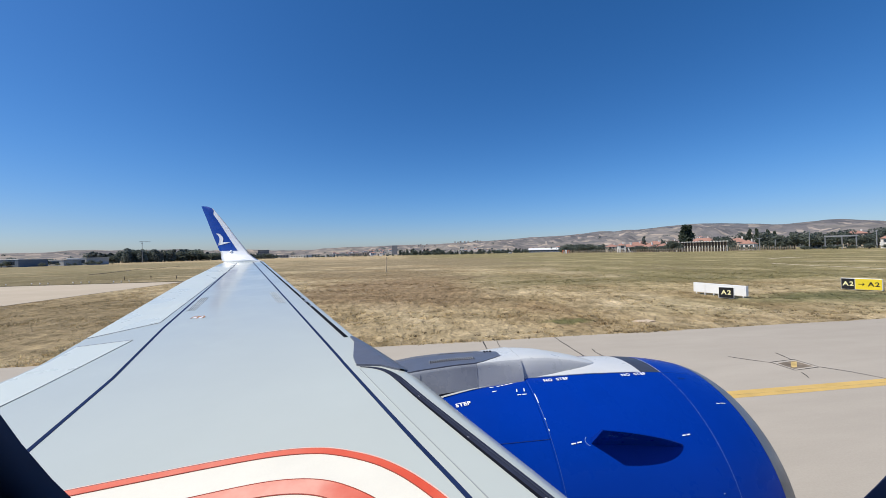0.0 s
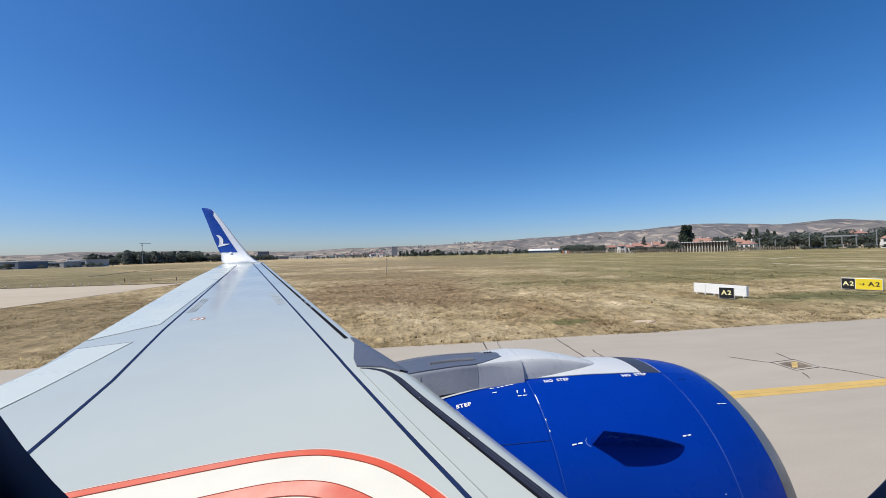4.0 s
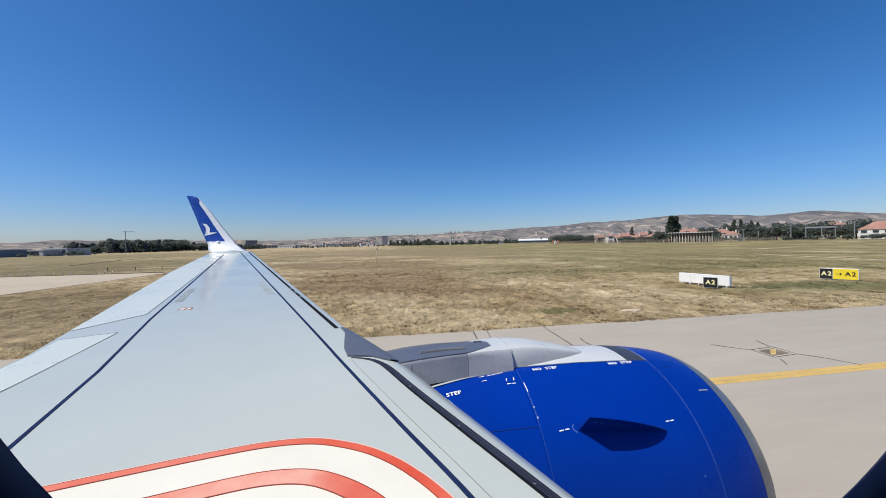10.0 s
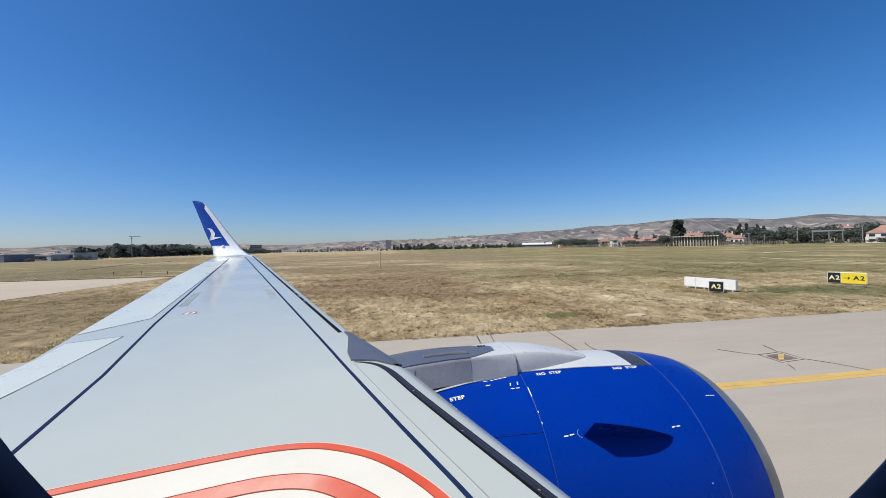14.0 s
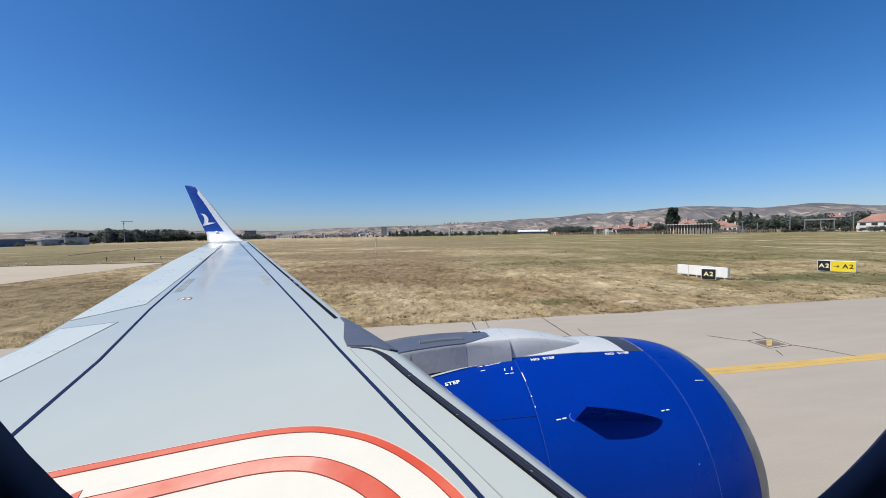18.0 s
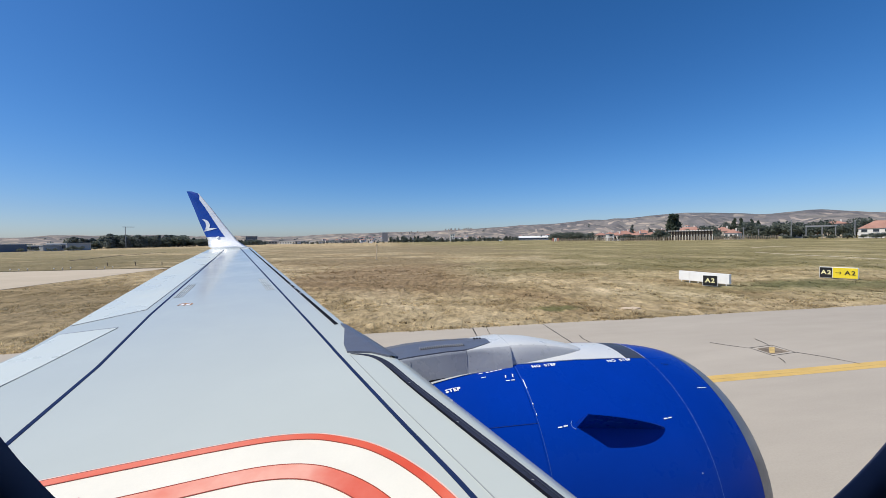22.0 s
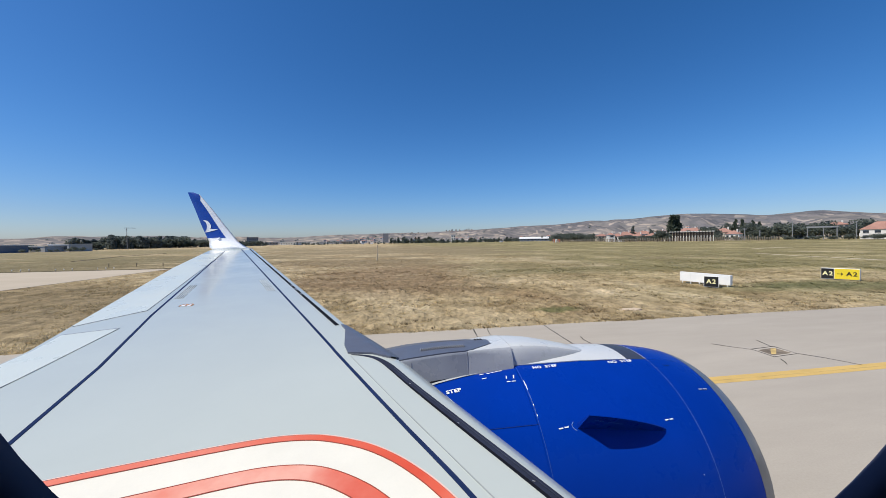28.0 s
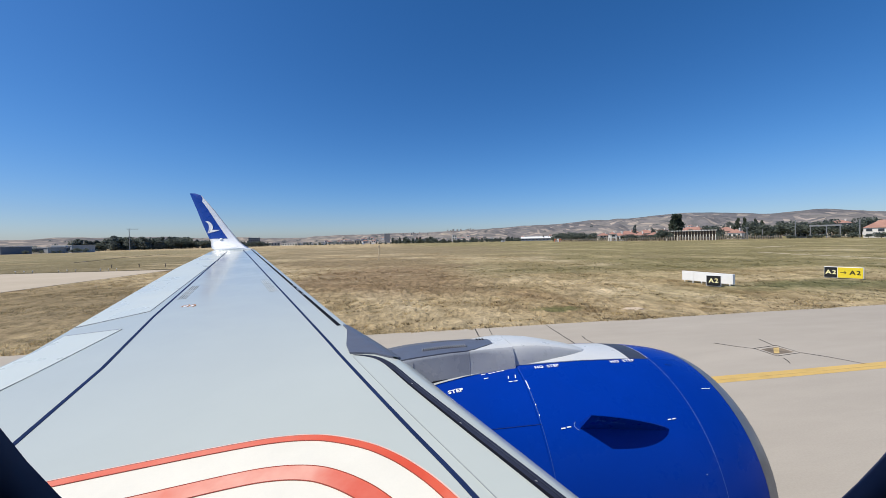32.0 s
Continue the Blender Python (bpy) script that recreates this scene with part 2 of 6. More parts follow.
def field_colour(n, l):
    """Dry grass in drifts: straw along the mown edge, greener farther out, bare pale streaks, fine clumps."""
    dry, _ = noise_ramp(n, l, 0.10, [(0.34, (0.255, 0.178, 0.098)), (0.45, (0.340, 0.262, 0.152)), (0.54, (0.425, 0.338, 0.208)), (0.63, (0.52, 0.425, 0.280))], detail=9, rough=0.66, stretch=(1.0, 0.6, 1))
    lush, _ = noise_ramp(n, l, 0.07, [(0.36, (0.160, 0.140, 0.064)), (0.52, (0.205, 0.182, 0.086)), (0.64, (0.37, 0.310, 0.170))], detail=9, rough=0.66, stretch=(1.0, 0.6, 1))
    tc, sep, add, mr = n.new("ShaderNodeTexCoord"), n.new("ShaderNodeSeparateXYZ"), n.new("ShaderNodeMath"), n.new("ShaderNodeValToRGB")
    l.new(tc.outputs["Object"], sep.inputs[0])
    _, drift = noise_ramp(n, l, 0.045, [(0, (0, 0, 0)), (1, (1, 1, 1))], detail=6, stretch=(0.5, 1, 1))
    add.operation = "MULTIPLY_ADD"
    near = n.new("ShaderNodeMath")
    near.operation = "MINIMUM"
    l.new(sep.outputs["Y"], near.inputs[0])
    near.inputs[1].default_value = 48.0
    l.new(near.outputs[0], add.inputs[0])
    add.inputs[1].default_value = 0.0044
    east = n.new("ShaderNodeMath")
    east.operation = "MULTIPLY_ADD"
    l.new(sep.outputs["X"], east.inputs[0])
    east.inputs[1].default_value = 0.0056
    l.new(drift, east.inputs[2])
    l.new(east.outputs[0], add.inputs[2])
    mr.color_ramp.elements[0].position, mr.color_ramp.elements[1].position = 0.72, 0.94
    mr.color_ramp.elements[1].color = (0.85, 0.85, 0.85, 1)
    l.new(add.outputs[0], mr.inputs[0])
    c = mixed(n, l, mr.outputs[0], dry, lush)
    for gx, gy, rx, ry, growth in ((39, 26.5, 10, 4.2, (0.125, 0.130, 0.062)), (49, 24.5, 11, 3.6, (0.105, 0.118, 0.056)), (10.5, 21.0, 2.1, 1.0, (0.125, 0.132, 0.055)), (22, 48, 18, 13, (0.222, 0.188, 0.098)), (-75, 110, 60, 55, (0.150, 0.130, 0.070)), (-190, 230, 150, 165, (0.205, 0.178, 0.100)), (-5, 80, 22, 28, (0.215, 0.160, 0.092)), (5, 200, 85, 130, (0.235, 0.188, 0.116)), (-26, 34, 20, 20, (0.225, 0.172, 0.098)), (0, 48, 15, 20, (0.235, 0.165, 0.098))):
        gm, gl, gr = n.new("ShaderNodeMapping"), n.new("ShaderNodeVectorMath"), n.new("ShaderNodeMath")
        gm.inputs["Location"].default_value, gm.inputs["Scale"].default_value = (-gx / rx, -gy / ry, 0), (1 / rx, 1 / ry, 0)
        gl.operation, gr.operation = "LENGTH", "MULTIPLY_ADD"
        l.new(tc.outputs["Object"], gm.inputs[0]); l.new(gm.outputs[0], gl.inputs[0]); l.new(gl.outputs["Value"], gr.inputs[0])
        gr.inputs[1].default_value = -0.32
        l.new(drift, gr.inputs[2])
        gc = n.new("ShaderNodeValToRGB")
        gc.color_ramp.elements[0].position, gc.color_ramp.elements[1].position = 0.16, 0.34
        gc.color_ramp.elements[1].color = (0.8, 0.8, 0.8, 1)
        l.new(gr.outputs[0], gc.inputs[0])
        c = mixed(n, l, gc.outputs[0], c, growth)
    bare, _ = noise_ramp(n, l, 0.15, [(0.60, (0, 0, 0)), (0.70, (0.45, 0.45, 0.45))], detail=9, rough=0.68, stretch=(0.7, 1.1, 1))
    return mixed(n, l, bare, c, (0.56, 0.46, 0.295))


def field():
    m, n, l, b = nodes_of("dry_airfield_grass")
    c = field_colour(n, l)
    tuft, f = noise_ramp(n, l, 0.8, [(0.36, (0.70, 0.71, 0.67)), (0.49, (0.97, 0.97, 0.96)), (0.62, (1.26, 1.24, 1.20))], detail=10, rough=0.72, stretch=(1.0, 0.6, 1))
    clump, g = noise_ramp(n, l, 3.4, [(0.38, (0.76, 0.77, 0.74)), (0.50, (1.0, 1.0, 1.0)), (0.62, (1.20, 1.19, 1.17))], detail=8, rough=0.75, stretch=(0.9, 0.55, 1))
    c = mixed(n, l, 1.0, mixed(n, l, 1.0, c, tuft, "MULTIPLY"), clump, "MULTIPLY")
    l.new(c, b.inputs["Base Color"])
    b.inputs["Roughness"].default_value = 0.95
    b.inputs["Specular IOR Level"].default_value = 0.1
    both = n.new("ShaderNodeMath")
    both.operation = "ADD"
    l.new(f, both.inputs[0])
    l.new(g, both.inputs[1])
    bumped(n, l, b, both.outputs[0], 0.8, 0.25)
    return m


def blades():
    m, n, l, b = nodes_of("dry_grass_blades")
    geo, cr = n.new("ShaderNodeNewGeometry"), n.new("ShaderNodeValToRGB")
    l.new(geo.outputs["Random Per Island"], cr.inputs[0])
    cr.color_ramp.elements[0].color, cr.color_ramp.elements[1].color = (1.05, 1.10, 1.08, 1), (1.95, 1.97, 1.95, 1)
    c = mixed(n, l, 1.0, field_colour(n, l), cr.outputs[0], "MULTIPLY")
    l.new(c, b.inputs["Base Color"])
    b.inputs["Roughness"].default_value = 0.9
    b.inputs["Specular IOR Level"].default_value = 0.1
    tr, mx = n.new("ShaderNodeBsdfTranslucent"), n.new("ShaderNodeMixShader")
    l.new(c, tr.inputs["Color"])
    mx.inputs[0].default_value = 0.5
    l.new(b.outputs[0], mx.inputs[1]); l.new(tr.outputs[0], mx.inputs[2])
    l.new(mx.outputs[0], n["Material Output"].inputs["Surface"])
    return m


def leaves(name, a, c):
    m, n, l, b = nodes_of(name)
    geo, cr = n.new("ShaderNodeNewGeometry"), n.new("ShaderNodeValToRGB")
    l.new(geo.outputs["Random Per Island"], cr.inputs[0])
    cr.color_ramp.elements[0].color, cr.color_ramp.elements[1].color = (*a, 1), (*c, 1)
    l.new(cr.outputs[0], b.inputs["Base Color"])
    b.inputs["Roughness"].default_value = 0.8
    b.inputs["Specular IOR Level"].default_value = 0.2
    tr, mx = n.new("ShaderNodeBsdfTranslucent"), n.new("ShaderNodeMixShader")
    l.new(cr.outputs[0], tr.inputs["Color"])
    mx.inputs[0].default_value = 0.45
    l.new(b.outputs[0], mx.inputs[1])
    l.new(tr.outputs[0], mx.inputs[2])
    l.new(mx.outputs[0], n["Material Output"].inputs["Surface"])
    return m


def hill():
    m, n, l, b = nodes_of("dry_hill_fields_hazed")
    # field tones pulled to blue-grey for the distance haze
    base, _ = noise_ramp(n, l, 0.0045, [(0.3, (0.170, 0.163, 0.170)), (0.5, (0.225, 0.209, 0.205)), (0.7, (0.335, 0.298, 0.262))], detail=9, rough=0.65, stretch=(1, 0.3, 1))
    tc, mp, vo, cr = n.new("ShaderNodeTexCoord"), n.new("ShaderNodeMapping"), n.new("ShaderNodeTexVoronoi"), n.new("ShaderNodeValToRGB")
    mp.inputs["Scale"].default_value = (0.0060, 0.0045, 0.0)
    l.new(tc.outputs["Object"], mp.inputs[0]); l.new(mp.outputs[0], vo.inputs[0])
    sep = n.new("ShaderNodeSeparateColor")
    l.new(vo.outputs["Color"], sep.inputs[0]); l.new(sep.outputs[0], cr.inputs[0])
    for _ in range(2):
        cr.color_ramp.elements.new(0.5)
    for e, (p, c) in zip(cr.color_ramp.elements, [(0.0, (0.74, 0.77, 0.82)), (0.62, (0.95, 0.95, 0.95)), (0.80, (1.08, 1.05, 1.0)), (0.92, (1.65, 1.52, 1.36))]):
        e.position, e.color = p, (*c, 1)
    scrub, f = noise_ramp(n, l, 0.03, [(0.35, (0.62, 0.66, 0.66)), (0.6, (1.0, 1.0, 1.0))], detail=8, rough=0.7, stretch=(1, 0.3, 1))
    # haze put into the colour: duller and bluer the higher the slope
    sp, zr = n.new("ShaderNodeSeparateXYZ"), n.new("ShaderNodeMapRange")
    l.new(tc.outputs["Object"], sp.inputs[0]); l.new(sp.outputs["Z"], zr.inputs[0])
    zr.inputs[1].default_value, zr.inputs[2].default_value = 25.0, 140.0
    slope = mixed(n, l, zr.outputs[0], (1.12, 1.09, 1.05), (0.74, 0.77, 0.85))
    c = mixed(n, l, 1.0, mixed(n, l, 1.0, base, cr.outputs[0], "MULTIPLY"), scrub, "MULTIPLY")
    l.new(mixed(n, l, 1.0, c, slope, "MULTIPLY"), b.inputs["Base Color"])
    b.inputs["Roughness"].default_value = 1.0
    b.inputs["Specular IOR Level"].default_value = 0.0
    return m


M_PAD = concrete("cream_concrete", (1.16, 1.10, 1.0))
M_CONCRETE, M_FIELD, M_BLADE, M_HILL = concrete("pale_concrete", (1, 1, 1)), field(), blades(), hill()
M_LEAF = leaves("dark_leaves", (0.108, 0.130, 0.110), (0.172, 0.195, 0.160))
M_PINE = leaves("pine_needles", (0.145, 0.172, 0.162), (0.215, 0.240, 0.225))
M_POPLAR = leaves("poplar_leaves", (0.062, 0.084, 0.062), (0.115, 0.140, 0.100))


# ---- building helpers ----
def mesh_of(bm, name, smooth=False):
    bmesh.ops.recalc_face_normals(bm, faces=bm.faces)
    me = bpy.data.meshes.new(name)
    bm.to_mesh(me)
    bm.free()
    if smooth:
        me.polygons.foreach_set("use_smooth", [True] * len(me.polygons))
    return me


def part(name, bm, material, parent=None, label="", smooth=False):
    ob = new(name, mesh_of(bm, name, smooth))
    ob.data.materials.append(material)
    ob.parent = parent
    return tagged(ob, label=label)


def thing(name, at=(0, 0, 0), label="", category="", group="", kind="", turn=0):
    ob = new(name)
    ob.matrix_world = pose(*at, 0, 0, turn)
    ob.empty_display_size = 0.2
    return tagged(ob, label, category, group, kind)


def box(bm, x0, x1, y0, y1, z0, z1, bevel=0.0):
    r = bmesh.ops.create_cube(bm, size=1.0)
    vs = r["verts"]
    bmesh.ops.scale(bm, vec=(x1 - x0, y1 - y0, z1 - z0), verts=vs)
    bmesh.ops.translate(bm, vec=((x0 + x1) / 2, (y0 + y1) / 2, (z0 + z1) / 2), verts=vs)
    if bevel:
        es = list({e for v in vs for e in v.link_edges})
        bmesh.ops.bevel(bm, geom=es, offset=bevel, segments=2, affect="EDGES", profile=0.5)
    return bm


def boxed(*a, bevel=0.0):
    return box(bmesh.new(), *a, bevel=bevel)


def rod(bm, a, b, r0, r1=None, n=10):
    a, b = Vector(a), Vector(b)
    m = Matrix.Translation((a + b) / 2) @ (b - a).to_track_quat("Z", "Y").to_matrix().to_4x4()
    bmesh.ops.create_cone(bm, cap_ends=True, segments=n, radius1=r0, radius2=r0 if r1 is None else r1, depth=(b - a).length, matrix=m)
    return bm


def loft(bm, rings, closed=True, caps=True):
    rows = [[bm.verts.new(p) for p in ring] for ring in rings]
    k = len(rows[0])
    for a, b in zip(rows, rows[1:]):
        for i in range(k if closed else k - 1):
            j = (i + 1) % k
            bm.faces.new((a[i], a[j], b[j], b[i]))
    if caps and closed:
        bm.faces.new(rows[0][::-1])
        bm.faces.new(rows[-1])
    return bm


def lerp(t, table):
    """Straight interpolation in a table of (key, value), carried on past its ends."""
    for (a, u), (b, v) in zip(table, table[1:]):
        if t <= b or (b, v) == table[-1]:
            return u + (v - u) * (t - a) / (b - a)


def smooth_line(points, per=8):
    """A Catmull-Rom curve through plan points."""
    p = [Vector(q) for q in points]
    p = [2 * p[0] - p[1], *p, 2 * p[-1] - p[-2]]
    out = []
    for i in range(1, len(p) - 2):
        for k in range(per):
            t = k / per
            out.append(0.5 * (2 * p[i] + (p[i + 1] - p[i - 1]) * t + (2 * p[i - 1] - 5 * p[i] + 4 * p[i + 1] - p[i + 2]) * t * t
                              + (3 * p[i] - p[i - 1] - 3 * p[i + 1] + p[i + 2]) * t ** 3))
    return out + [p[-2]]


def ribbon(points, width, height, lift=0.004, thick=0.003):
    """A flat band with thickness along plan points; height(x, y) gives the surface under it."""
    p = [Vector(q[:2]) for q in points]
    bm, rows = bmesh.new(), []
    for i, q in enumerate(p):
        d = (p[min(i + 1, len(p) - 1)] - p[max(i - 1, 0)]).normalized()
        w = width(i / (len(p) - 1)) if callable(width) else width
        s = Vector((-d.y, d.x)) * w / 2
        a, c = q + s, q - s
        za, zc = height(a.x, a.y) + lift, height(c.x, c.y) + lift
        rows.append([(a.x, a.y, za - thick), (a.x, a.y, za), (c.x, c.y, zc), (c.x, c.y, zc - thick)])
    return loft(bm, rows)


def patch(points, height, lift=0.004, thick=0.003):
    """A flat sheet with thickness over a plan outline."""
    bm = bmesh.new()
    low = [bm.verts.new((x, y, height(x, y) + lift - thick)) for x, y in points]
    top = [bm.verts.new((x, y, height(x, y) + lift)) for x, y in points]
    bm.faces.new(top); bm.faces.new(low[::-1])
    for i in range(len(points)):
        j = (i + 1) % len(points)
        bm.faces.new((low[i], low[j], top[j], top[i]))
    bmesh.ops.triangulate(bm, faces=[f for f in bm.faces if len(f.verts) > 4])
    return bm


def lettering(text, size, spacing=1.0, bold=0.0):
    """The built-in font as a flat mesh, centred, as a bmesh in x and y."""
    cu = bpy.data.curves.new("letters", "FONT")
    cu.body, cu.size, cu.align_x, cu.align_y, cu.space_character, cu.offset = text, size, "CENTER", "CENTER", spacing, bold
    cu.resolution_u = 3
    tmp = bpy.data.objects.new("letters", cu)
    scene.collection.objects.link(tmp)
    bpy.context.view_layer.update()
    me = bpy.data.meshes.new_from_object(tmp.evaluated_get(bpy.context.evaluated_depsgraph_get()))
    bm = bmesh.new()
    bm.from_mesh(me)
    bpy.data.objects.remove(tmp)
    bpy.data.meshes.remove(me)
    bpy.data.curves.remove(cu)
    return bm


# ---- ground and pavement ----
def eased(v, a, b):
    t = min(1.0, max(0.0, (v - a) / (b - a)))
    return t * t * (3 - 2 * t)


def flat(x, y):
    """The field: level, but rising a little to the north-east where the village stands."""
    return 1.25 * eased(math.degrees(math.atan2(x, y)), 12, 27) * eased(math.hypot(x, y), 190, 330) if y > 0 else 0.0


PAVE = 0.035


def paved(x, y):
    return PAVE


far_steps = [-4400, -3000, -2000, -1300, -900, -700]
steps = [*far_steps, *range(-600, 601, 30), *(-v for v in reversed(far_steps))]
bm = bmesh.new()
sheet = [[bm.verts.new((x, y, flat(x, y))) for x in steps] for y in steps]
for p, q in zip(sheet, sheet[1:]):
    for k in range(len(steps) - 1):
        bm.faces.new((p[k], p[k + 1], q[k + 1], q[k]))
ground = tagged(part("ground", bm, M_FIELD), "dry olive and straw-coloured airfield grass reaching to the hills", "ground", kind="structure")

bm = boxed(-320, 420, -26, 17.5, -0.25, PAVE)
road = tagged(part("road", bm, M_CONCRETE), "wide pale beige concrete taxiway under the airliner", "taxiway", kind="structure")
pad_line = [(-38.5, 73.2), (-38.8, 23.0), (-38.5, 20.6), (-37.6, 18.7), (-36.2, 17.5), (-106, 17.5), (-103, 73.2)]
bm = patch(pad_line, paved, lift=0.0, thick=0.25)
tagged(part("pavement", bm, M_PAD), "pale concrete turning pad beside the taxiway", "pavement", kind="structure")

# taxiway paint and tar joints
for x0, x1 in ((-190, -107), (-40, 120)):
    part("centre_line_gap", ribbon([(x, 9.50 + 0.03 * math.sin(x * 0.3)) for x in range(x0, x1, 2)], 0.03, paved, lift=0.007), M_GAPLINE, road, "bare strip along the line")
    part("centre_line", ribbon([(x, 9.53 + 0.03 * math.sin(x * 0.3)) for x in range(x0, x1, 2)], 0.47, paved), M_YELLOW, road, "worn yellow centre line")
for pts, w in (([(4.35, 17.45), (4.0, 14.6)], 0.05), ([(8.1, 17.45), (7.75, 13.2)], 0.05), ([(5.05, 17.4), (4.85, 16.2), (4.8, 15.2)], 0.032), ([(8.75, 15.0), (8.6, 14.5), (8.6, 13.9)], 0.045),
               ([(-14, 17.4), (-14.3, 9), (-14.2, -6)], 0.05)):
    n = 10
    line = []
    for (ax, ay), (bx, by) in zip(pts, pts[1:]):
        line += [(ax + (bx - ax) * k / n + random.uniform(-0.015, 0.015), ay + (by - ay) * k / n + random.uniform(-0.015, 0.015)) for k in range(n)]
    part("tar_joint", ribbon(line + [pts[-1]], lambda f, w=w: w * random.uniform(0.6, 1.3), paved, lift=0.006), M_TAR, road)
# the worn painted panel with its slanted bar
M_FADED = surface("faded_panel_paint", (0.47, 0.42, 0.35), 0.8, var=0.25, fine=9, coarse=1.6)
M_WORN = surface("worn_grimy_paint", (0.22, 0.175, 0.125), 0.8, var=0.45, fine=9, coarse=1.6)


def panel_plan(points):
    return [(14.75 + 0.87 * (x - 14.95), y - 0.08) for x, y in points]


part("painted_panel", patch(panel_plan([(14.36, 11.94), (15.61, 12.06), (15.55, 11.18), (14.24, 11.06)]), paved, lift=0.004), M_FADED, road, "worn pale painted panel")
part("painted_bar", patch(panel_plan([(14.49, 11.82), (15.50, 11.93), (15.45, 11.28), (14.36, 11.17)]), paved, lift=0.008), M_WORN, road, "grimy painted field")
part("painted_bar", patch(panel_plan([(14.433, 11.30), (14.663, 11.28), (15.02, 11.52), (15.467, 11.83), (15.214, 11.86), (14.86, 11.62)]), paved, lift=0.012), M_GAPLINE, road, "rubbed yellow slanted bar")
for line in ([(14.28, 11.96), (15.69, 12.09)], [(15.69, 12.09), (15.57, 11.16)], [(15.57, 11.16), (14.20, 11.04)], [(14.20, 11.04), (14.32, 11.94)],
             [(13.35, 12.90), (13.8, 12.38), (14.29, 11.93)], [(15.61, 11.16), (16.07, 10.55), (16.41, 9.75)], [(15.98, 12.95), (15.7, 12.35), (15.52, 12.05)], [(14.16, 10.80), (13.95, 10.52), (13.72, 10.30)]):
    part("tar_joint", ribbon(panel_plan(line), lambda f: (0.022 + 0.016 * random.random()) * (1 - 0.45 * f), paved, lift=0.012), M_TAR, road)
# further back along the taxiway: the white band, and the pale strip with hatched panels behind it
M_STRIP = surface("cream_strip_paint", (0.62, 0.57, 0.48), 0.8, var=0.16, fine=8, coarse=0.7)
part("edge_band", patch([(-107.4, 9.1), (-42.0, 9.1), (-42.0, 9.78), (-107.4, 9.78)], paved), M_ROADWHITE, road, "broad white painted band")
part("pale_strip", patch([(-107.3, 9.79), (-42.0, 9.79), (-42.0, 12.2), (-107.1, 12.2)], paved), M_STRIP, road, "cream painted strip with hatched panels")
for y in (9.79, 12.22):
    part("tar_joint", ribbon([(-107.3 + 1.3 * k, y + random.uniform(-0.02, 0.02)) for k in range(51)], lambda f: 0.03 + 0.03 * random.random(), paved, lift=0.010), M_TAR, road)


def hatched_panel(cx, cy, lift=0.008):
    """A grimy panel with three slanted yellow bars and two tar spots."""
    at = lambda pts: [(cx + u + 0.30 * v, cy + v) for u, v in pts]
    part("painted_panel", patch(at([(-0.62, -0.42), (0.62, -0.42), (0.62, 0.42), (-0.62, 0.42)]), paved, lift=lift), M_WORN, road, "grimy hatched panel")
    for u in (-0.42, -0.02, 0.38):
        part("painted_bar", patch(at([(u - 0.16, -0.40), (u + 0.04, -0.40), (u + 0.18, 0.40), (u - 0.02, 0.40)]), paved, lift=lift + 0.004), M_YELLOW, road)


for k in range(20):
    hatched_panel(-104.9 + 3.15 * k, 11.03)
for cx in (-119.0, -34.6):
    part("painted_panel", patch([(cx - 0.85, 10.55), (cx + 0.75, 10.5), (cx + 0.85, 11.6), (cx - 0.7, 11.65)], paved, lift=0.004), M_FADED, road, "worn pale painted panel")
    hatched_panel(cx - 0.1, 11.07)
for pts in ([(-89.6, 71.0), (-91.2, 52), (-92.6, 33), (-94.0, 15.5)], [(-37.4, 17.3), (-37.6, 13.8), (-37.8, 8.0), (-37.9, 3.0)], [(-40.4, 17.0), (-40.5, 15.0)], [(-105.8, 17.4), (-106.4, 14.5), (-107.1, 12.4)], [(-95.4, 9.0), (-95.2, 6.7), (-95.1, 2.0)], [(-58.5, 9.0), (-58.4, 6.0), (-58.4, 1.0)]):
    part("tar_joint", ribbon(smooth_line(pts, 6), lambda f: 0.035 + 0.03 * random.random(), paved, lift=0.006), M_TAR, road)
for x0, y0 in ((-44.8, 40.8), (-44.6, 35.0)):
    part("painted_bar", patch([(x0 - 0.35, y0 - 1.1), (x0 + 0.35, y0 - 1.1), (x0 + 0.4, y0 + 1.1), (x0 - 0.3, y0 + 1.1)], paved, lift=0.006), M_ROADWHITE, road, "worn white dash")
part("slab", patch([(14.3, 20.3), (15.7, 19.95), (15.5, 19.3), (14.2, 19.5)], flat, lift=0.04, thick=0.1), M_PAD, ground, "bare concrete inspection slab in the grass")
# pale dirt tracks through the grass
M_DIRT = surface("pale_dirt", (0.58, 0.49, 0.35), 0.95, var=0.2, fine=2, coarse=0.3, bump=0.3)
part("dirt_track", ribbon(smooth_line([(95.4, 79.0), (90.4, 67.5), (88.0, 58.3), (84.7, 48.8), (80, 34)], 6), 1.1, flat, lift=0.012), M_DIRT, ground, "pale dirt track")
part("dirt_track", ribbon(smooth_line([(128.8, 107.2), (145.3, 112.0), (169.0, 111.2), (183.2, 106.9)], 6), lambda f: 1.4 + 0.9 * math.sin(7 * f), flat, lift=0.012), M_DIRT, ground, "pale dirt track")
M_SAND = surface("pale_yellow_sand", (0.72, 0.60, 0.30), 0.9, var=0.14, fine=3, coarse=0.5)
M_VERGE = surface("dark_verge_grass", (0.125, 0.105, 0.055), 0.95, var=0.3, fine=3, coarse=0.5)
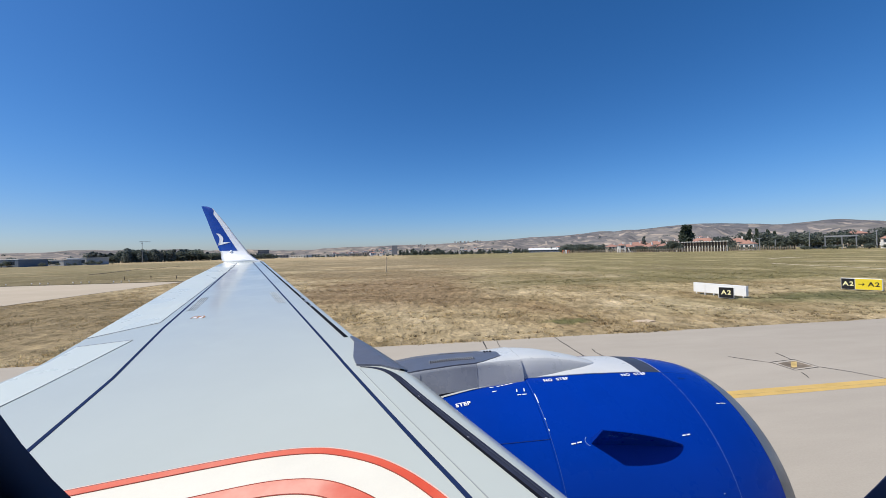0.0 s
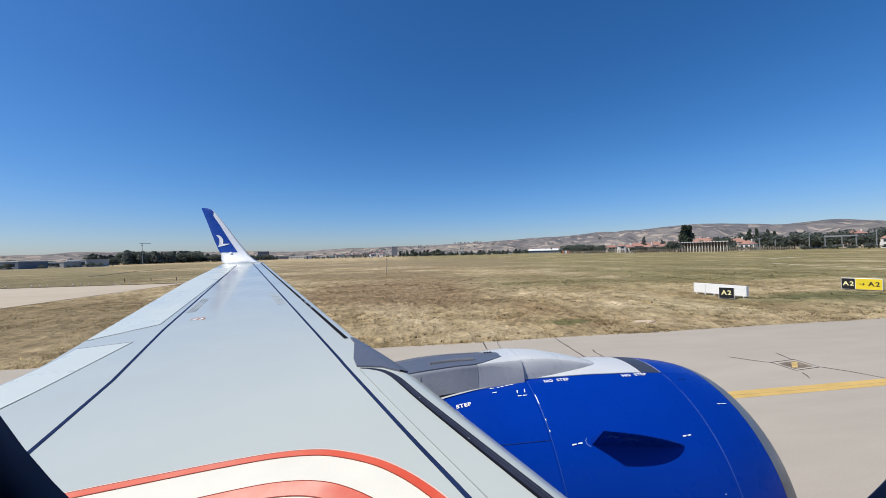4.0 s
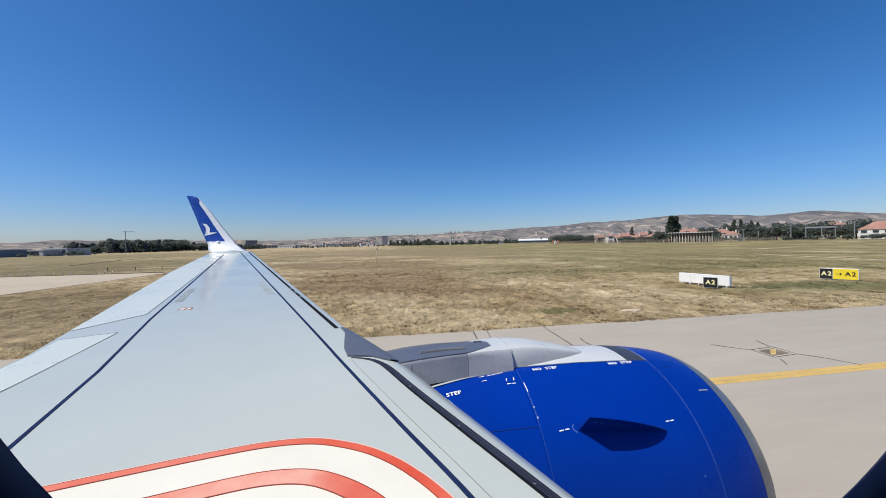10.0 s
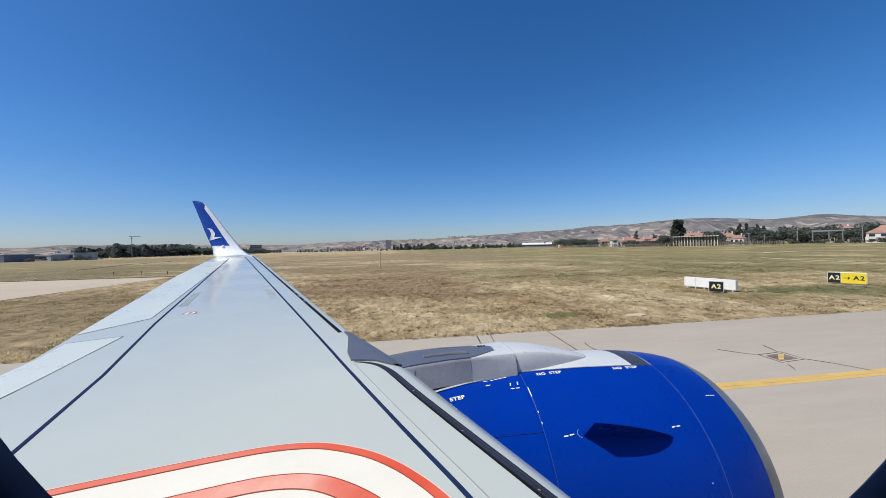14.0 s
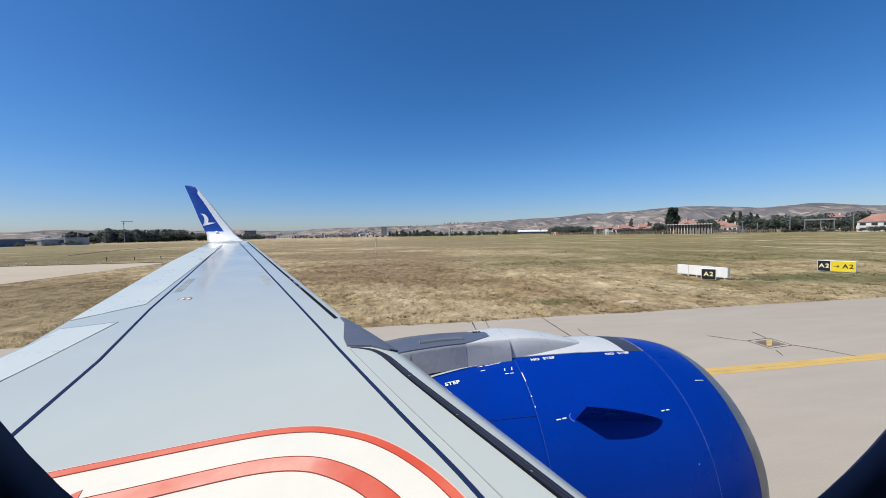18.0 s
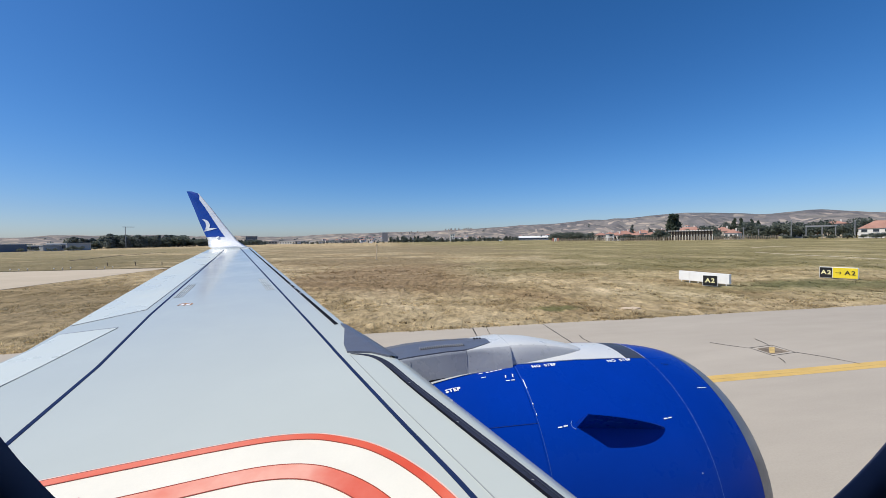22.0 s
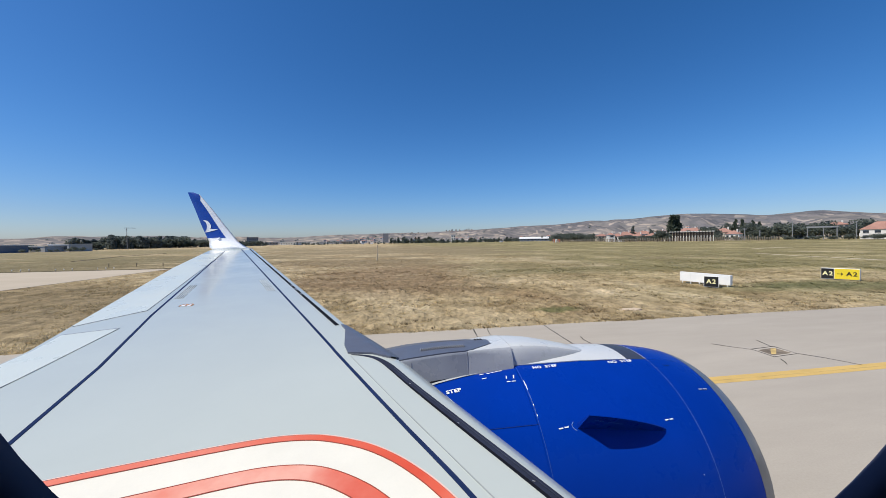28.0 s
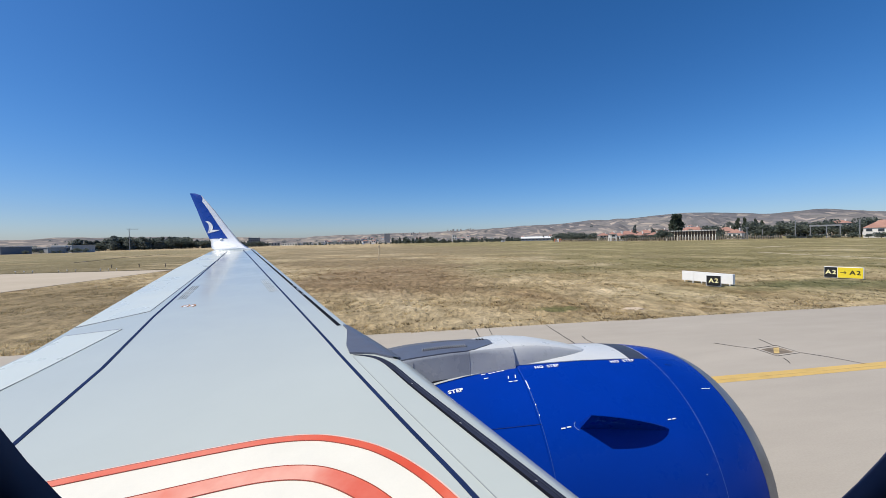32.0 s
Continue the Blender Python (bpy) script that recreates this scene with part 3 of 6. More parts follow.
for line in ([(-104 + 6.5 * k, 73.75 + 0.15 * math.sin(k * 2.1)) for k in range(11)],):
    part("verge", ribbon(line, lambda f: 0.45 + 0.2 * math.sin(31 * f), flat, lift=0.09, thick=0.11), M_VERGE, ground, "darker grass fringe along the pad")
part("dirt_track", ribbon(smooth_line([(108, 82), (114.8, 80.5), (123.9, 79.1), (131, 77)], 6), lambda f: 0.3 + 0.9 * math.sin(3.1 * f), flat, lift=0.012), M_DIRT, ground, "pale dirt patch")
part("dirt_track", ribbon(smooth_line([(-184, 44), (-181, 53), (-181.5, 68.4), (-175, 86.2), (-168, 110)], 6), 1.2, flat, lift=0.012), M_DIRT, ground, "pale dirt track")
part("dirt_track", ribbon(smooth_line([(-140.5, 42.3), (-139.5, 64.2), (-135.8, 87.0), (-134, 125)], 6), lambda f: 1.0 + 0.5 * math.sin(9 * f), flat, lift=0.012), M_DIRT, ground, "pale winding dirt track")
part("slab", patch([(-146, 39.5), (-140.2, 34.3), (-138.5, 38.0), (-141.6, 40.9)], flat, lift=0.04, thick=0.1), M_SAND, ground, "pale yellow slab in the grass")
part("ditch_line", ribbon(smooth_line([(-88, 118), (-92.9, 132.8), (-103.7, 165.2), (-109.3, 202.9)], 6), lambda f: 0.25 + 0.6 * abs(math.sin(9 * f)), flat, lift=0.10, thick=0.12), surface("dark_ditch_growth", (0.150, 0.115, 0.075), 0.95, var=0.3), ground, "dark overgrown ditch")

part("slab", patch([(14.35, 20.0), (14.8, 20.3), (15.2, 20.2), (15.5, 20.25), (15.65, 19.75), (15.2, 19.6), (14.9, 19.4), (14.75, 19.65), (14.45, 19.6)], flat, lift=0.10, thick=0.12), surface("weathered_stone_slab", (0.58, 0.46, 0.33), 0.9, var=0.2, fine=5, coarse=0.9, bump=0.2), ground, "pale stone slab in the dry grass")

# hills: one sheet of dry slopes with their skyline
SKYLINE = [(-80, 0.014), (-60, 0.013), (-42, 0.0142), (-40, 0.0150), (-38, 0.0190), (-36, 0.0188), (-33.5, 0.0176), (-28.3, 0.0193), (-25.3, 0.0157), (-19.4, 0.0167), (-17.4, 0.0136), (-15, 0.0131), (-12, 0.0140), (-10.5, 0.0166),
           (-7.1, 0.0194), (-2, 0.0206), (0.6, 0.0224), (6.9, 0.0229), (10.5, 0.0260), (14.5, 0.0286), (19.4, 0.0328), (22, 0.0361), (26.2, 0.0371), (28.1, 0.0392), (30.2, 0.0430), (31.6, 0.0460), (33.7, 0.0442), (35.1, 0.0472), (36.2, 0.0455),
           (37.4, 0.0472), (39.7, 0.0511), (41, 0.0527), (43.5, 0.0536), (45.3, 0.0520), (48.1, 0.0482), (49.7, 0.0459), (50.7, 0.0432), (51.7, 0.0428), (53.1, 0.0446), (54.5, 0.0463), (55.9, 0.0475), (58.1, 0.0420), (60, 0.0375), (80, 0.034)]


def hill_z(a, r):
    """Height of the slopes at a bearing and a range: folds rising to the skyline at 3 km."""
    top, f = lerp(a, SKYLINE), min(1.0, max(0.0, (r - 900) / 2100))
    rise = f ** 1.1 if r <= 3000 else 1.0 - (r - 3000) / 1600
    wob = noise.fractal(Vector((a * 0.13, r * 0.0021, 3.0)), 1.0, 2.0, 5)
    fold = noise.fractal(Vector((r * math.sin(radians(a)) / 420, r * math.cos(radians(a)) / 520, 1.0)), 0.9, 2.0, 4) * 2.2 * f * (1 - f)
    z = r * top * min(0.97 + 0.03 * (f >= 1), rise * (1 + 0.35 * wob * (1 - 0.93 * f)) + fold * 1.45) * (1 if r <= 3000 else rise)
    return z + (r * 0.0011 * noise.noise(Vector((a * 0.9, 7.0, r * 0.002))) if r <= 3000 else 0) + 4.5 * f - 1.0 * (r < 901)


bm, rows = bmesh.new(), []
RANGES = list(range(900, 3001, 70)) + [3300, 3800]
for i in range(321):
    a = -80 + 0.5 * i
    rows.append([bm.verts.new((r * math.sin(radians(a)), r * math.cos(radians(a)), hill_z(a, r))) for r in RANGES])
for a, b in zip(rows, rows[1:]):
    for k in range(len(RANGES) - 1):
        bm.faces.new((a[k], b[k], b[k + 1], a[k + 1]))
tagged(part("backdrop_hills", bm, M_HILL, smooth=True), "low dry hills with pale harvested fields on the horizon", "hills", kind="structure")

# ---- the airliner ----
plane = thing("airliner", (0, 0, 0), "white and blue airliner standing on the taxiway, seen over its wing", "airliner")
GROOVE = [(0.2, 1.52), (1.74, 0.86), (3.70, 0.02), (4.91, -0.627), (8.43, -2.174), (16.19, -5.584)]
TRAIL = [(0.2, -3.7), (4.21, -3.79), (4.56, -3.84), (10.81, -5.69), (15.55, -6.86), (16.2, -7.0)]


def wing_plane(x, y):
    return 3.0 + 0.079 * y


def nose_x(y):
    return lerp(y, GROOVE) + lerp(y, [(0, 0.145), (1.8, 0.185), (2.6, 0.245), (3.7, 0.235), (4.0, 0.215), (4.9, 0.125), (16.2, 0.125)])


def wing_top(x, y):
    """Upper skin: flat between the lines, falling off ahead of the slat gap and at the trailing edge."""
    g, t = lerp(y, GROOVE), lerp(y, TRAIL)
    d = max(0.0, (x - g) / 0.2)
    return wing_plane(x, y) - lerp(y, [(0, 0.08), (3.6, 0.08), (4.9, 0.05), (17, 0.05)]) * d * d


def wing_ring(y):
    g, t, n = lerp(y, GROOVE), lerp(y, TRAIL), nose_x(y)
    c = n - t
    pts = [(t, y, wing_top(t, y))]
    for f in (0.03, 0.07, 0.12, 0.3, 0.5, 0.7, 0.85):
        x = t + f * c
        pts.append((x, y, wing_top(x, y)))
    for x in (g - 0.03, g + 0.05, g + 0.1, n - 0.02, n):
        pts.append((x, y, wing_top(x, y)))
    zn = wing_top(n, y)
    for dx, dz in ((0.03, -0.05), (0.02, -0.11), (-0.05, -0.16)):
        pts.append((n + dx, y, zn + dz))
    for f in (0.8, 0.55, 0.3, 0.08):
        x = t + f * c
        pts.append((x, y, wing_top(x, y) - 0.02 - c * 0.10 * math.sin(math.pi * min(1, f * 1.0) ** 0.8)))
    pts.append((t, y, wing_top(t, y) - 0.015))
    return pts


stations = [0.2, 0.8, 1.3, 1.74, 2.2, 2.7, 3.2, 3.7, 4.21, 4.56, 4.91] + [5.4 + 0.55 * i for i in range(20)] + [16.2]
wing = part("wing", loft(bmesh.new(), [wing_ring(y) for y in stations]), M_WING, plane, "long pale grey swept wing", smooth=True)
mod = wing.modifiers.new("edges", "EDGE_SPLIT")
mod.split_angle = radians(40)


def wing_band(name, pts, w, material, label="", lift=0.004, per=6, parent=None):
    return part(name, ribbon(smooth_line(pts, per), w, wing_top, lift), material, parent or wing, label)


def wing_patch(name, pts, material, label="", lift=0.004):
    return part(name, patch(pts, wing_top, lift), material, wing, label)


# lighter control surfaces along the trailing edge, with their seams
ail = [(-3.61, 6.17), (-4.6, 9.76), (-5.87, 14.37)]
wing_patch("aileron", [(x - 0.01, y) for x, y in ail] + [(lerp(y, TRAIL) + 0.004, y) for y in (14.37, 10.8, 8, 6.4, 5.45)], M_PANEL, "paler hinged trailing-edge surface")
wing_patch("flap_panel", [(-3.42, 5.27), (-3.28, 3.63), (-3.25, 2.0), (-3.68, 2.0), (-3.75, 4.0), (-3.80, 4.56), (-3.93, 5.09)], M_PANEL, "paler flap panel")
wing_band("seam", ail, 0.006, M_FAINT, lift=0.006)
wing_band("seam", [(-3.42, 5.27), (-3.34, 4.4), (-3.28, 3.63), (-3.25, 2.0)], 0.006, M_FAINT, lift=0.006)
wing_band("seam", [(-3.42, 5.27), (-3.66, 5.19), (-3.93, 5.09)], 0.008, M_SEAM, lift=0.006)
wing_band("seam", [(-3.61, 6.17), (-4.08, 5.45)], 0.008, M_SEAM, lift=0.006)
# limits of the walking area, and the walkway at the wing exit
wing_band("boundary_line", [(-2.1, 1.3), (-2.43, 2.73), (-2.76, 3.97), (-3.38, 5.85), (-6.21, 15.42)], 0.031, M_LINE, "dark blue boundary line", per=1)
wing_band("boundary_line", [(0.72, 1.05), (0.44, 1.81), (0.08, 2.60), (-0.49, 3.88), (-1.18, 5.46), (-5.83, 16.01)], 0.031, M_LINE, "dark blue boundary line")
outer = smooth_line([(-2.6, 2.13), (-2.2, 2.217), (-1.8, 2.304), (-1.4, 2.384), (-1.1, 2.441), (-0.809, 2.484), (-0.583, 2.486), (-0.392, 2.447), (-0.152, 2.334), (0.028, 2.193), (0.169, 2.036), (0.272, 1.89), (0.36, 1.73), (0.43, 1.55), (0.48, 1.3), (0.50, 1.0), (0.50, 0.5)], 6)
inner = smooth_line([(-2.2, 1.90), (-1.8, 1.97), (-1.4, 2.043), (-1.1, 2.103), (-0.89, 2.143), (-0.72, 2.164), (-0.56, 2.158), (-0.42, 2.124), (-0.30, 2.062), (-0.18, 1.975), (-0.08, 1.88), (0.02, 1.75), (0.09, 1.58), (0.13, 1.3), (0.14, 0.9), (0.14, 0.5)], 6)
wing_patch("walkway", [(p.x, p.y) for p in outer] + [(-2.6, 0.5)], M_WHITE, "white walkway at the wing exit", lift=0.003)
part("walkway_edge", ribbon(outer, 0.054, wing_top, 0.006), M_RED, wing, "red walkway outline")
part("walkway_stripe", ribbon(inner, 0.115, wing_top, 0.006), M_REDPALE, wing, "broad red walkway stripe")
def offset_line(points, d):
    out = []
    for i, q in enumerate(points):
        t = (points[min(i + 1, len(points) - 1)] - points[max(i - 1, 0)]).normalized()
        out.append(q + Vector((-t.y, t.x)) * d)
    return out


wing_patch("walkway_spike", [(-1.60, 2.142), (-1.575, 2.07), (-1.72, 2.04)], M_RED, lift=0.006)
for line, d in ((outer, -0.031), (inner, 0.059), (inner, -0.059)):
    part("walkway_outline", ribbon(offset_line(line, d), 0.005, wing_top, 0.008), M_OUTLINE, wing)
part("walkway_outline", ribbon(offset_line(outer, 0.032), 0.007, wing_top, 0.008), M_PINK, wing, "pale outer rim of the red paint")
# slat gap, dark groove and slats
wing_band("slat_gap", [(-0.636, 4.93), (-2.174, 8.43), (-3.874, 12.3), (-5.544, 16.1)], lambda f: 0.052 - 0.014 * f, M_GAP, "dark slat gap", lift=0.005)
SLOT = [(-0.36, 3.875), (-0.25, 3.838), (-0.13, 3.765), (-0.03, 3.64), (0.062, 3.46), (0.232, 3.07), (0.528, 2.44), (0.687, 2.11), (0.85, 1.77), (1.26, 0.9)]
wing_band("slat_gap", SLOT, lambda f: 0.012 + 0.054 * min(1.0, f * 2.4) + 0.012 * f, M_SLOT, "dark blue-grey slat slot", lift=0.005)
wing_band("slot_edge", offset_line([Vector(q) for q in SLOT[4:]], -0.030), lambda f: 0.008 + 0.008 * min(1.0, f * 3), M_GAP, "black inner edge of the slot", lift=0.008)
# bluish highlight in the slot, drawn as a thin lighter ribbon
wing_band("slot_edge", offset_line([Vector(q) for q in SLOT[4:]], 0.014), 0.005, M_SLOTGLINT, "painted highlight line inside the slot", lift=0.008)
for ya, yb in ((6.90, 7.02), (7.30, 7.50), (7.72, 7.86)):
    wing_band("gap_bracket", [(1.531 - 0.4394 * ya, ya), (1.531 - 0.4394 * yb, yb)], 0.03, M_SEAM, "grey bracket in the slat gap", lift=0.009, per=2)
for sx, sy in ((0.205, 3.12), (0.50, 2.47), (0.80, 1.86)):
    wing_band("slat_rivet", [(sx - 0.006, sy + 0.006), (sx + 0.006, sy - 0.004)], 0.004, M_STEEL, lift=0.008, per=2)
wing_band("seam", [(0.93, 0.9), (0.547, 1.786), (0.27, 2.40), (0.04, 2.91), (-0.261, 3.60), (-0.36, 3.83)], 0.006, M_FAINT, lift=0.005)
# notices: rows of small bars too worn to read
M_NOTICE = surface("faded_notice_paint", (0.345, 0.375, 0.385), 0.5, var=0.2)
for x0, y0, dx, dy, cx, cy in ((-3.63, 6.95, -0.34, 1.2, 0.036, 0.005), (-2.10, 7.36, -0.54, 1.22, -0.036, -0.012)):
    for row in range(4):
        for a, c in ((0.0, 0.3), (0.36, 0.62), (0.68, 1.0)):
            p, q = (x0 + cx * row + dx * a, y0 + cy * row + dy * a), (x0 + cx * row + dx * c, y0 + cy * row + dy * c)
            wing_band("notice", [p, q], 0.020, M_NOTICE, lift=0.005, per=2)
M_ORANGEMARK = surface("orange_mark_paint", (0.50, 0.20, 0.05), 0.6)
for cx in (-3.225, -3.138):
    wing_patch("white_mark", [(cx + 0.030 * math.cos(k * 0.314), 6.37 + 0.085 * math.sin(k * 0.314)) for k in range(11)], M_LETTER, lift=0.005)
    wing_band("orange_mark", [(cx - 0.042, 6.35), (cx - 0.036, 6.44), (cx, 6.49), (cx + 0.036, 6.44), (cx + 0.042, 6.35)], 0.016, M_ORANGEMARK, "orange arched mark", lift=0.006)

# winglet: curved root, straight canted blade
WL = [(16.15, 4.275, -7.0, -5.42), (16.5, 4.30, -7.24, -5.72), (16.8, 4.42, -7.38, -6.02), (16.95, 4.60, -7.45, -6.30), (17.03, 4.85, -7.58, -6.50), (17.12, 5.3, -7.80, -6.86), (17.22, 6.0, -8.08, -7.38), (17.3, 6.66, -8.36, -7.92), (17.31, 6.76, -8.40, -8.18)]


def blade_ring(y, z, t, n, ny, nz, thick):
    pts = []
    for f in (0.0, 0.15, 0.4, 0.7, 0.9, 1.0):
        h = thick * math.sin(math.pi * max(0.03, min(0.97, f)) ** 0.7) * 0.5
        pts.append((t + (n - t) * f, y - ny * h, z - nz * h))
    for f in (0.9, 0.7, 0.4, 0.15):
        h = thick * math.sin(math.pi * f ** 0.7) * 0.5
        pts.append((t + (n - t) * f, y + ny * h, z + nz * h))
    return pts


rings = []
for i, (y, z, t, n) in enumerate(WL):
    a, b = WL[max(0, i - 1)], WL[min(len(WL) - 1, i + 1)]
    d = Vector((b[0] - a[0], b[1] - a[1])).normalized()
    rings.append(blade_ring(y, z, t, n, d.y, -d.x, 0.16 * (n - t)))
winglet = part("winglet", loft(bmesh.new(), rings), M_TIPWHITE, plane, "upswept blue winglet with white front edge", smooth=True)


def on_blade(u, v, lift=0.010):
    """A place on the winglet's inner face: u from trailing to front edge, v up the blade."""
    k = v * (len(WL) - 1)
    i = min(len(WL) - 2, int(k))
    f = k - i
    y, z, t, n = [WL[i][j] + (WL[i + 1][j] - WL[i][j]) * f for j in range(4)]
    a, b = WL[i], WL[i + 1]
    d = Vector((b[0] - a[0], b[1] - a[1])).normalized()
    h = 0.08 * (n - t) * math.sin(math.pi * max(0.03, min(0.97, u)) ** 0.7) + lift
    return Vector((t + (n - t) * u, y - d.y * h, z + d.x * h))


def blade_patch(outline, name, material, label="", lift=0.010, steps=1):
    bm = bmesh.new()
    bm.faces.new([bm.verts.new(on_blade(u, v, lift)) for u, v in outline])
    bmesh.ops.triangulate(bm, faces=bm.faces)
    return part(name, bm, material, winglet, label)


bm, grid = bmesh.new(), []
for i in range(17):
    v = 3.55 / 8 + (8 - 3.55) / 8 * i / 16
    u1 = 0.67 if v < 0.83 else min(1.0, 0.67 + 0.33 * (v - 0.83) / 0.04)
    grid.append([bm.verts.new(on_blade(u1 * k / 8, v, 0.006)) for k in range(9)])
for a, b in zip(grid, grid[1:]):
    for k in range(8):
        bm.faces.new((a[k], a[k + 1], b[k + 1], b[k]))
part("blue_panel", bm, M_TAIL, winglet, "deep blue painted panel", smooth=True)
bm = bmesh.new()
bmesh.ops.create_uvsphere(bm, u_segments=12, v_segments=8, radius=0.07)
dome = part("tip_lamp", bm, M_TIPWHITE, winglet, "small white lamp dome", smooth=True)
dome.location = on_blade(0.42, 3.35 / 8, -0.02)
# pale crescent moon with a tapering base stroke
moon_out = [(0.194, 0.664), (0.362, 0.660), (0.425, 0.638), (0.394, 0.608), (0.306, 0.576)]
moon_in = [(0.194, 0.664), (0.262, 0.646), (0.250, 0.620), (0.156, 0.578), (0.025, 0.544)]
moon_out, moon_in = smooth_line(moon_out, 4), smooth_line(moon_in, 4)
bm = bmesh.new()
rim = [[bm.verts.new(on_blade(q.x, q.y, 0.02)) for q in line] for line in (moon_out, moon_in)]
for i in range(len(moon_out) - 1):
    bm.faces.new((rim[0][i], rim[0][i + 1], rim[1][i + 1], rim[1][i]))
part("crescent", bm, M_LETTER, winglet, "white crescent emblem")
blade_patch([(0.012, 0.538), (0.306, 0.576), (0.619, 0.574), (0.312, 0.550)], "stroke", M_LETTER, lift=0.024)

# engine nacelle: a body of revolution about an axis along the fuselage
NY, NZ, NR, NL, NLIP, NF = 4.151, 1.6726, 1.445, 3.8715, 1.1193, 1.9416


def nac_r(x):
    u = min(1.0, max(0.0, (NL - x) / NF))
    r = NLIP + (NR - NLIP) * (1 - (1 - u) ** 2.34) ** (1 / 2.34)
    return r - 0.055 * max(0.0, 0.9 - x) ** 2


def on_nac(x, a, lift=0.0):
    r = nac_r(x) + lift
    return Vector((x, NY - r * math.sin(radians(a)), NZ + r * math.cos(radians(a))))


def nac_patch(x0, x1, a0, a1, lift=0.0, nx=None, na=None):
    bm = bmesh.new()
    nx, na = nx or max(1, round((x1 - x0) / 0.08)), na or max(1, round((a1 - a0) / 3.5))
    rows = [[bm.verts.new(on_nac(x0 + (x1 - x0) * i / nx, a0 + (a1 - a0) * k / na, lift)) for k in range(na + 1)] for i in range(nx + 1)]
    for p, q in zip(rows, rows[1:]):
        for k in range(na):
            bm.faces.new((p[k], p[k + 1], q[k + 1], q[k]))
    return bm


def nac_line(pts, w, lift=0.004):
    """A thin band over the cowl through (x, angle) points."""
    bm, rows = bmesh.new(), []
    for i, (x, a) in enumerate(pts):
        (xa, aa), (xb, ab) = pts[max(0, i - 1)], pts[min(len(pts) - 1, i + 1)]
        d = Vector((xb - xa, radians(ab - aa) * NR)).normalized()
        s = Vector((-d.y, d.x)) * w / 2
        rows.append([bm.verts.new(on_nac(x + k * s.x, a + k * math.degrees(s.y / NR), lift)) for k in (-1, 1)])
    for p, q in zip(rows, rows[1:]):
        bm.faces.new((p[0], p[1], q[1], q[0]))
    return bm


nacelle = part("nacelle", nac_patch(1.41, 3.6245, 13.2, 346.8), M_BLUE, plane, "glossy royal blue engine nacelle", smooth=True)
part("aft_cowl", nac_patch(-1.3, 1.408, 13.2, 346.8), M_BLUE, nacelle, smooth=True)
part("top_panel", nac_patch(1.41, 2.83, -13.1, 13.1), M_CAP, nacelle, "pale grey top panel", smooth=True)
part("top_band", nac_patch(2.834, 3.075, -13.1, 13.1), M_BAND, nacelle, "dark grey band", smooth=True)
part("top_cowl", nac_patch(3.079, 3.6245, -13.1, 13.1), M_BLUE, nacelle, smooth=True)
bm = bmesh.new()
rings = [[on_nac(x, a) for a in range(0, 360, 5)] for x in (3.6285, 3.66, 3.70, 3.74, 3.78, 3.81, 3.84, 3.86, 3.8705)]
rings += [[Vector((x, NY - r * math.sin(radians(a)), NZ + r * math.cos(radians(a)))) for a in range(0, 360, 5)] for x, r in ((3.876, 1.09), (3.84, 1.05), (3.7, 1.02), (3.4, 1.03))]
part("inlet_lip", loft(bm, rings, caps=False), M_METAL, nacelle, "bare metal inlet lip", smooth=True)
bm = bmesh.new()
loft(bm, [[Vector((x, NY - r * math.sin(radians(a)), NZ + r * math.cos(radians(a)))) for a in range(0, 360, 10)] for x, r in ((3.41, 1.03), (2.9, 1.05), (2.88, 0.2))])
part("fan_duct", bm, M_FAIR, nacelle, "dark inlet duct with fan hub")
bm = bmesh.new()
for k in range(18):
    a = 20 * k
    rod(bm, (2.95, NY - 0.18 * math.sin(radians(a)), NZ + 0.18 * math.cos(radians(a))), (2.95, NY - 1.02 * math.sin(radians(a + 6)), NZ + 1.02 * math.cos(radians(a + 6))), 0.04, 0.07, 5)
part("fan_blades", bm, M_STEEL, nacelle)
bm = bmesh.new()
loft(bm, [[Vector((x, NY - r * math.sin(radians(a)), NZ + r * math.cos(radians(a)))) for a in range(0, 360, 12)] for x, r in ((-1.0, 0.95), (-1.6, 0.75), (-2.1, 0.5), (-2.5, 0.12))])
part("exhaust_cone", bm, M_METAL, nacelle, smooth=True)
# seams and small markings
M_SEAMMID = surface("cowl_joint_blue", (0.03, 0.09, 0.40), 0.5, var=0.15)
M_JOINT = surface("cowl_joint_shadow", (0.002, 0.014, 0.11), 0.5, var=0.15)
arc = lambda x, a0, a1, n=24: [(x, a0 + (a1 - a0) * i / n) for i in range(n + 1)]
part("seam", nac_line(arc(1.425, 14, 100), 0.0045), M_SEAMMID, nacelle)
part("seam", nac_line(arc(3.083, 13, 110), 0.0030), M_SEAMLIGHT, nacelle)
part("seam", nac_line(arc(3.083, -6, 13, 8), 0.008), M_CAP, nacelle)
part("seam", nac_line([(0.3 + 0.112 * i, 42.4) for i in range(11)], 0.004), M_JOINT, nacelle)
part("seam", nac_line([(1.43 + 0.09 * i, 13.0 + 0.3 * (i > 9)) for i in range(16)], 0.012), M_SEAM, nacelle)
for a0, a1, w in ((23.25, 28.0, 0.010), (34.5, 35.2, 0.010), (38.8, 39.5, 0.009)):
    part("latch_mark", nac_line(arc(1.432, a0, a1, 3), w, 0.006), M_LETTER, nacelle)
part("seam", nac_line(arc(1.430, 28.0, 40.0), 0.0022, 0.005), M_SEAMLIGHT, nacelle)


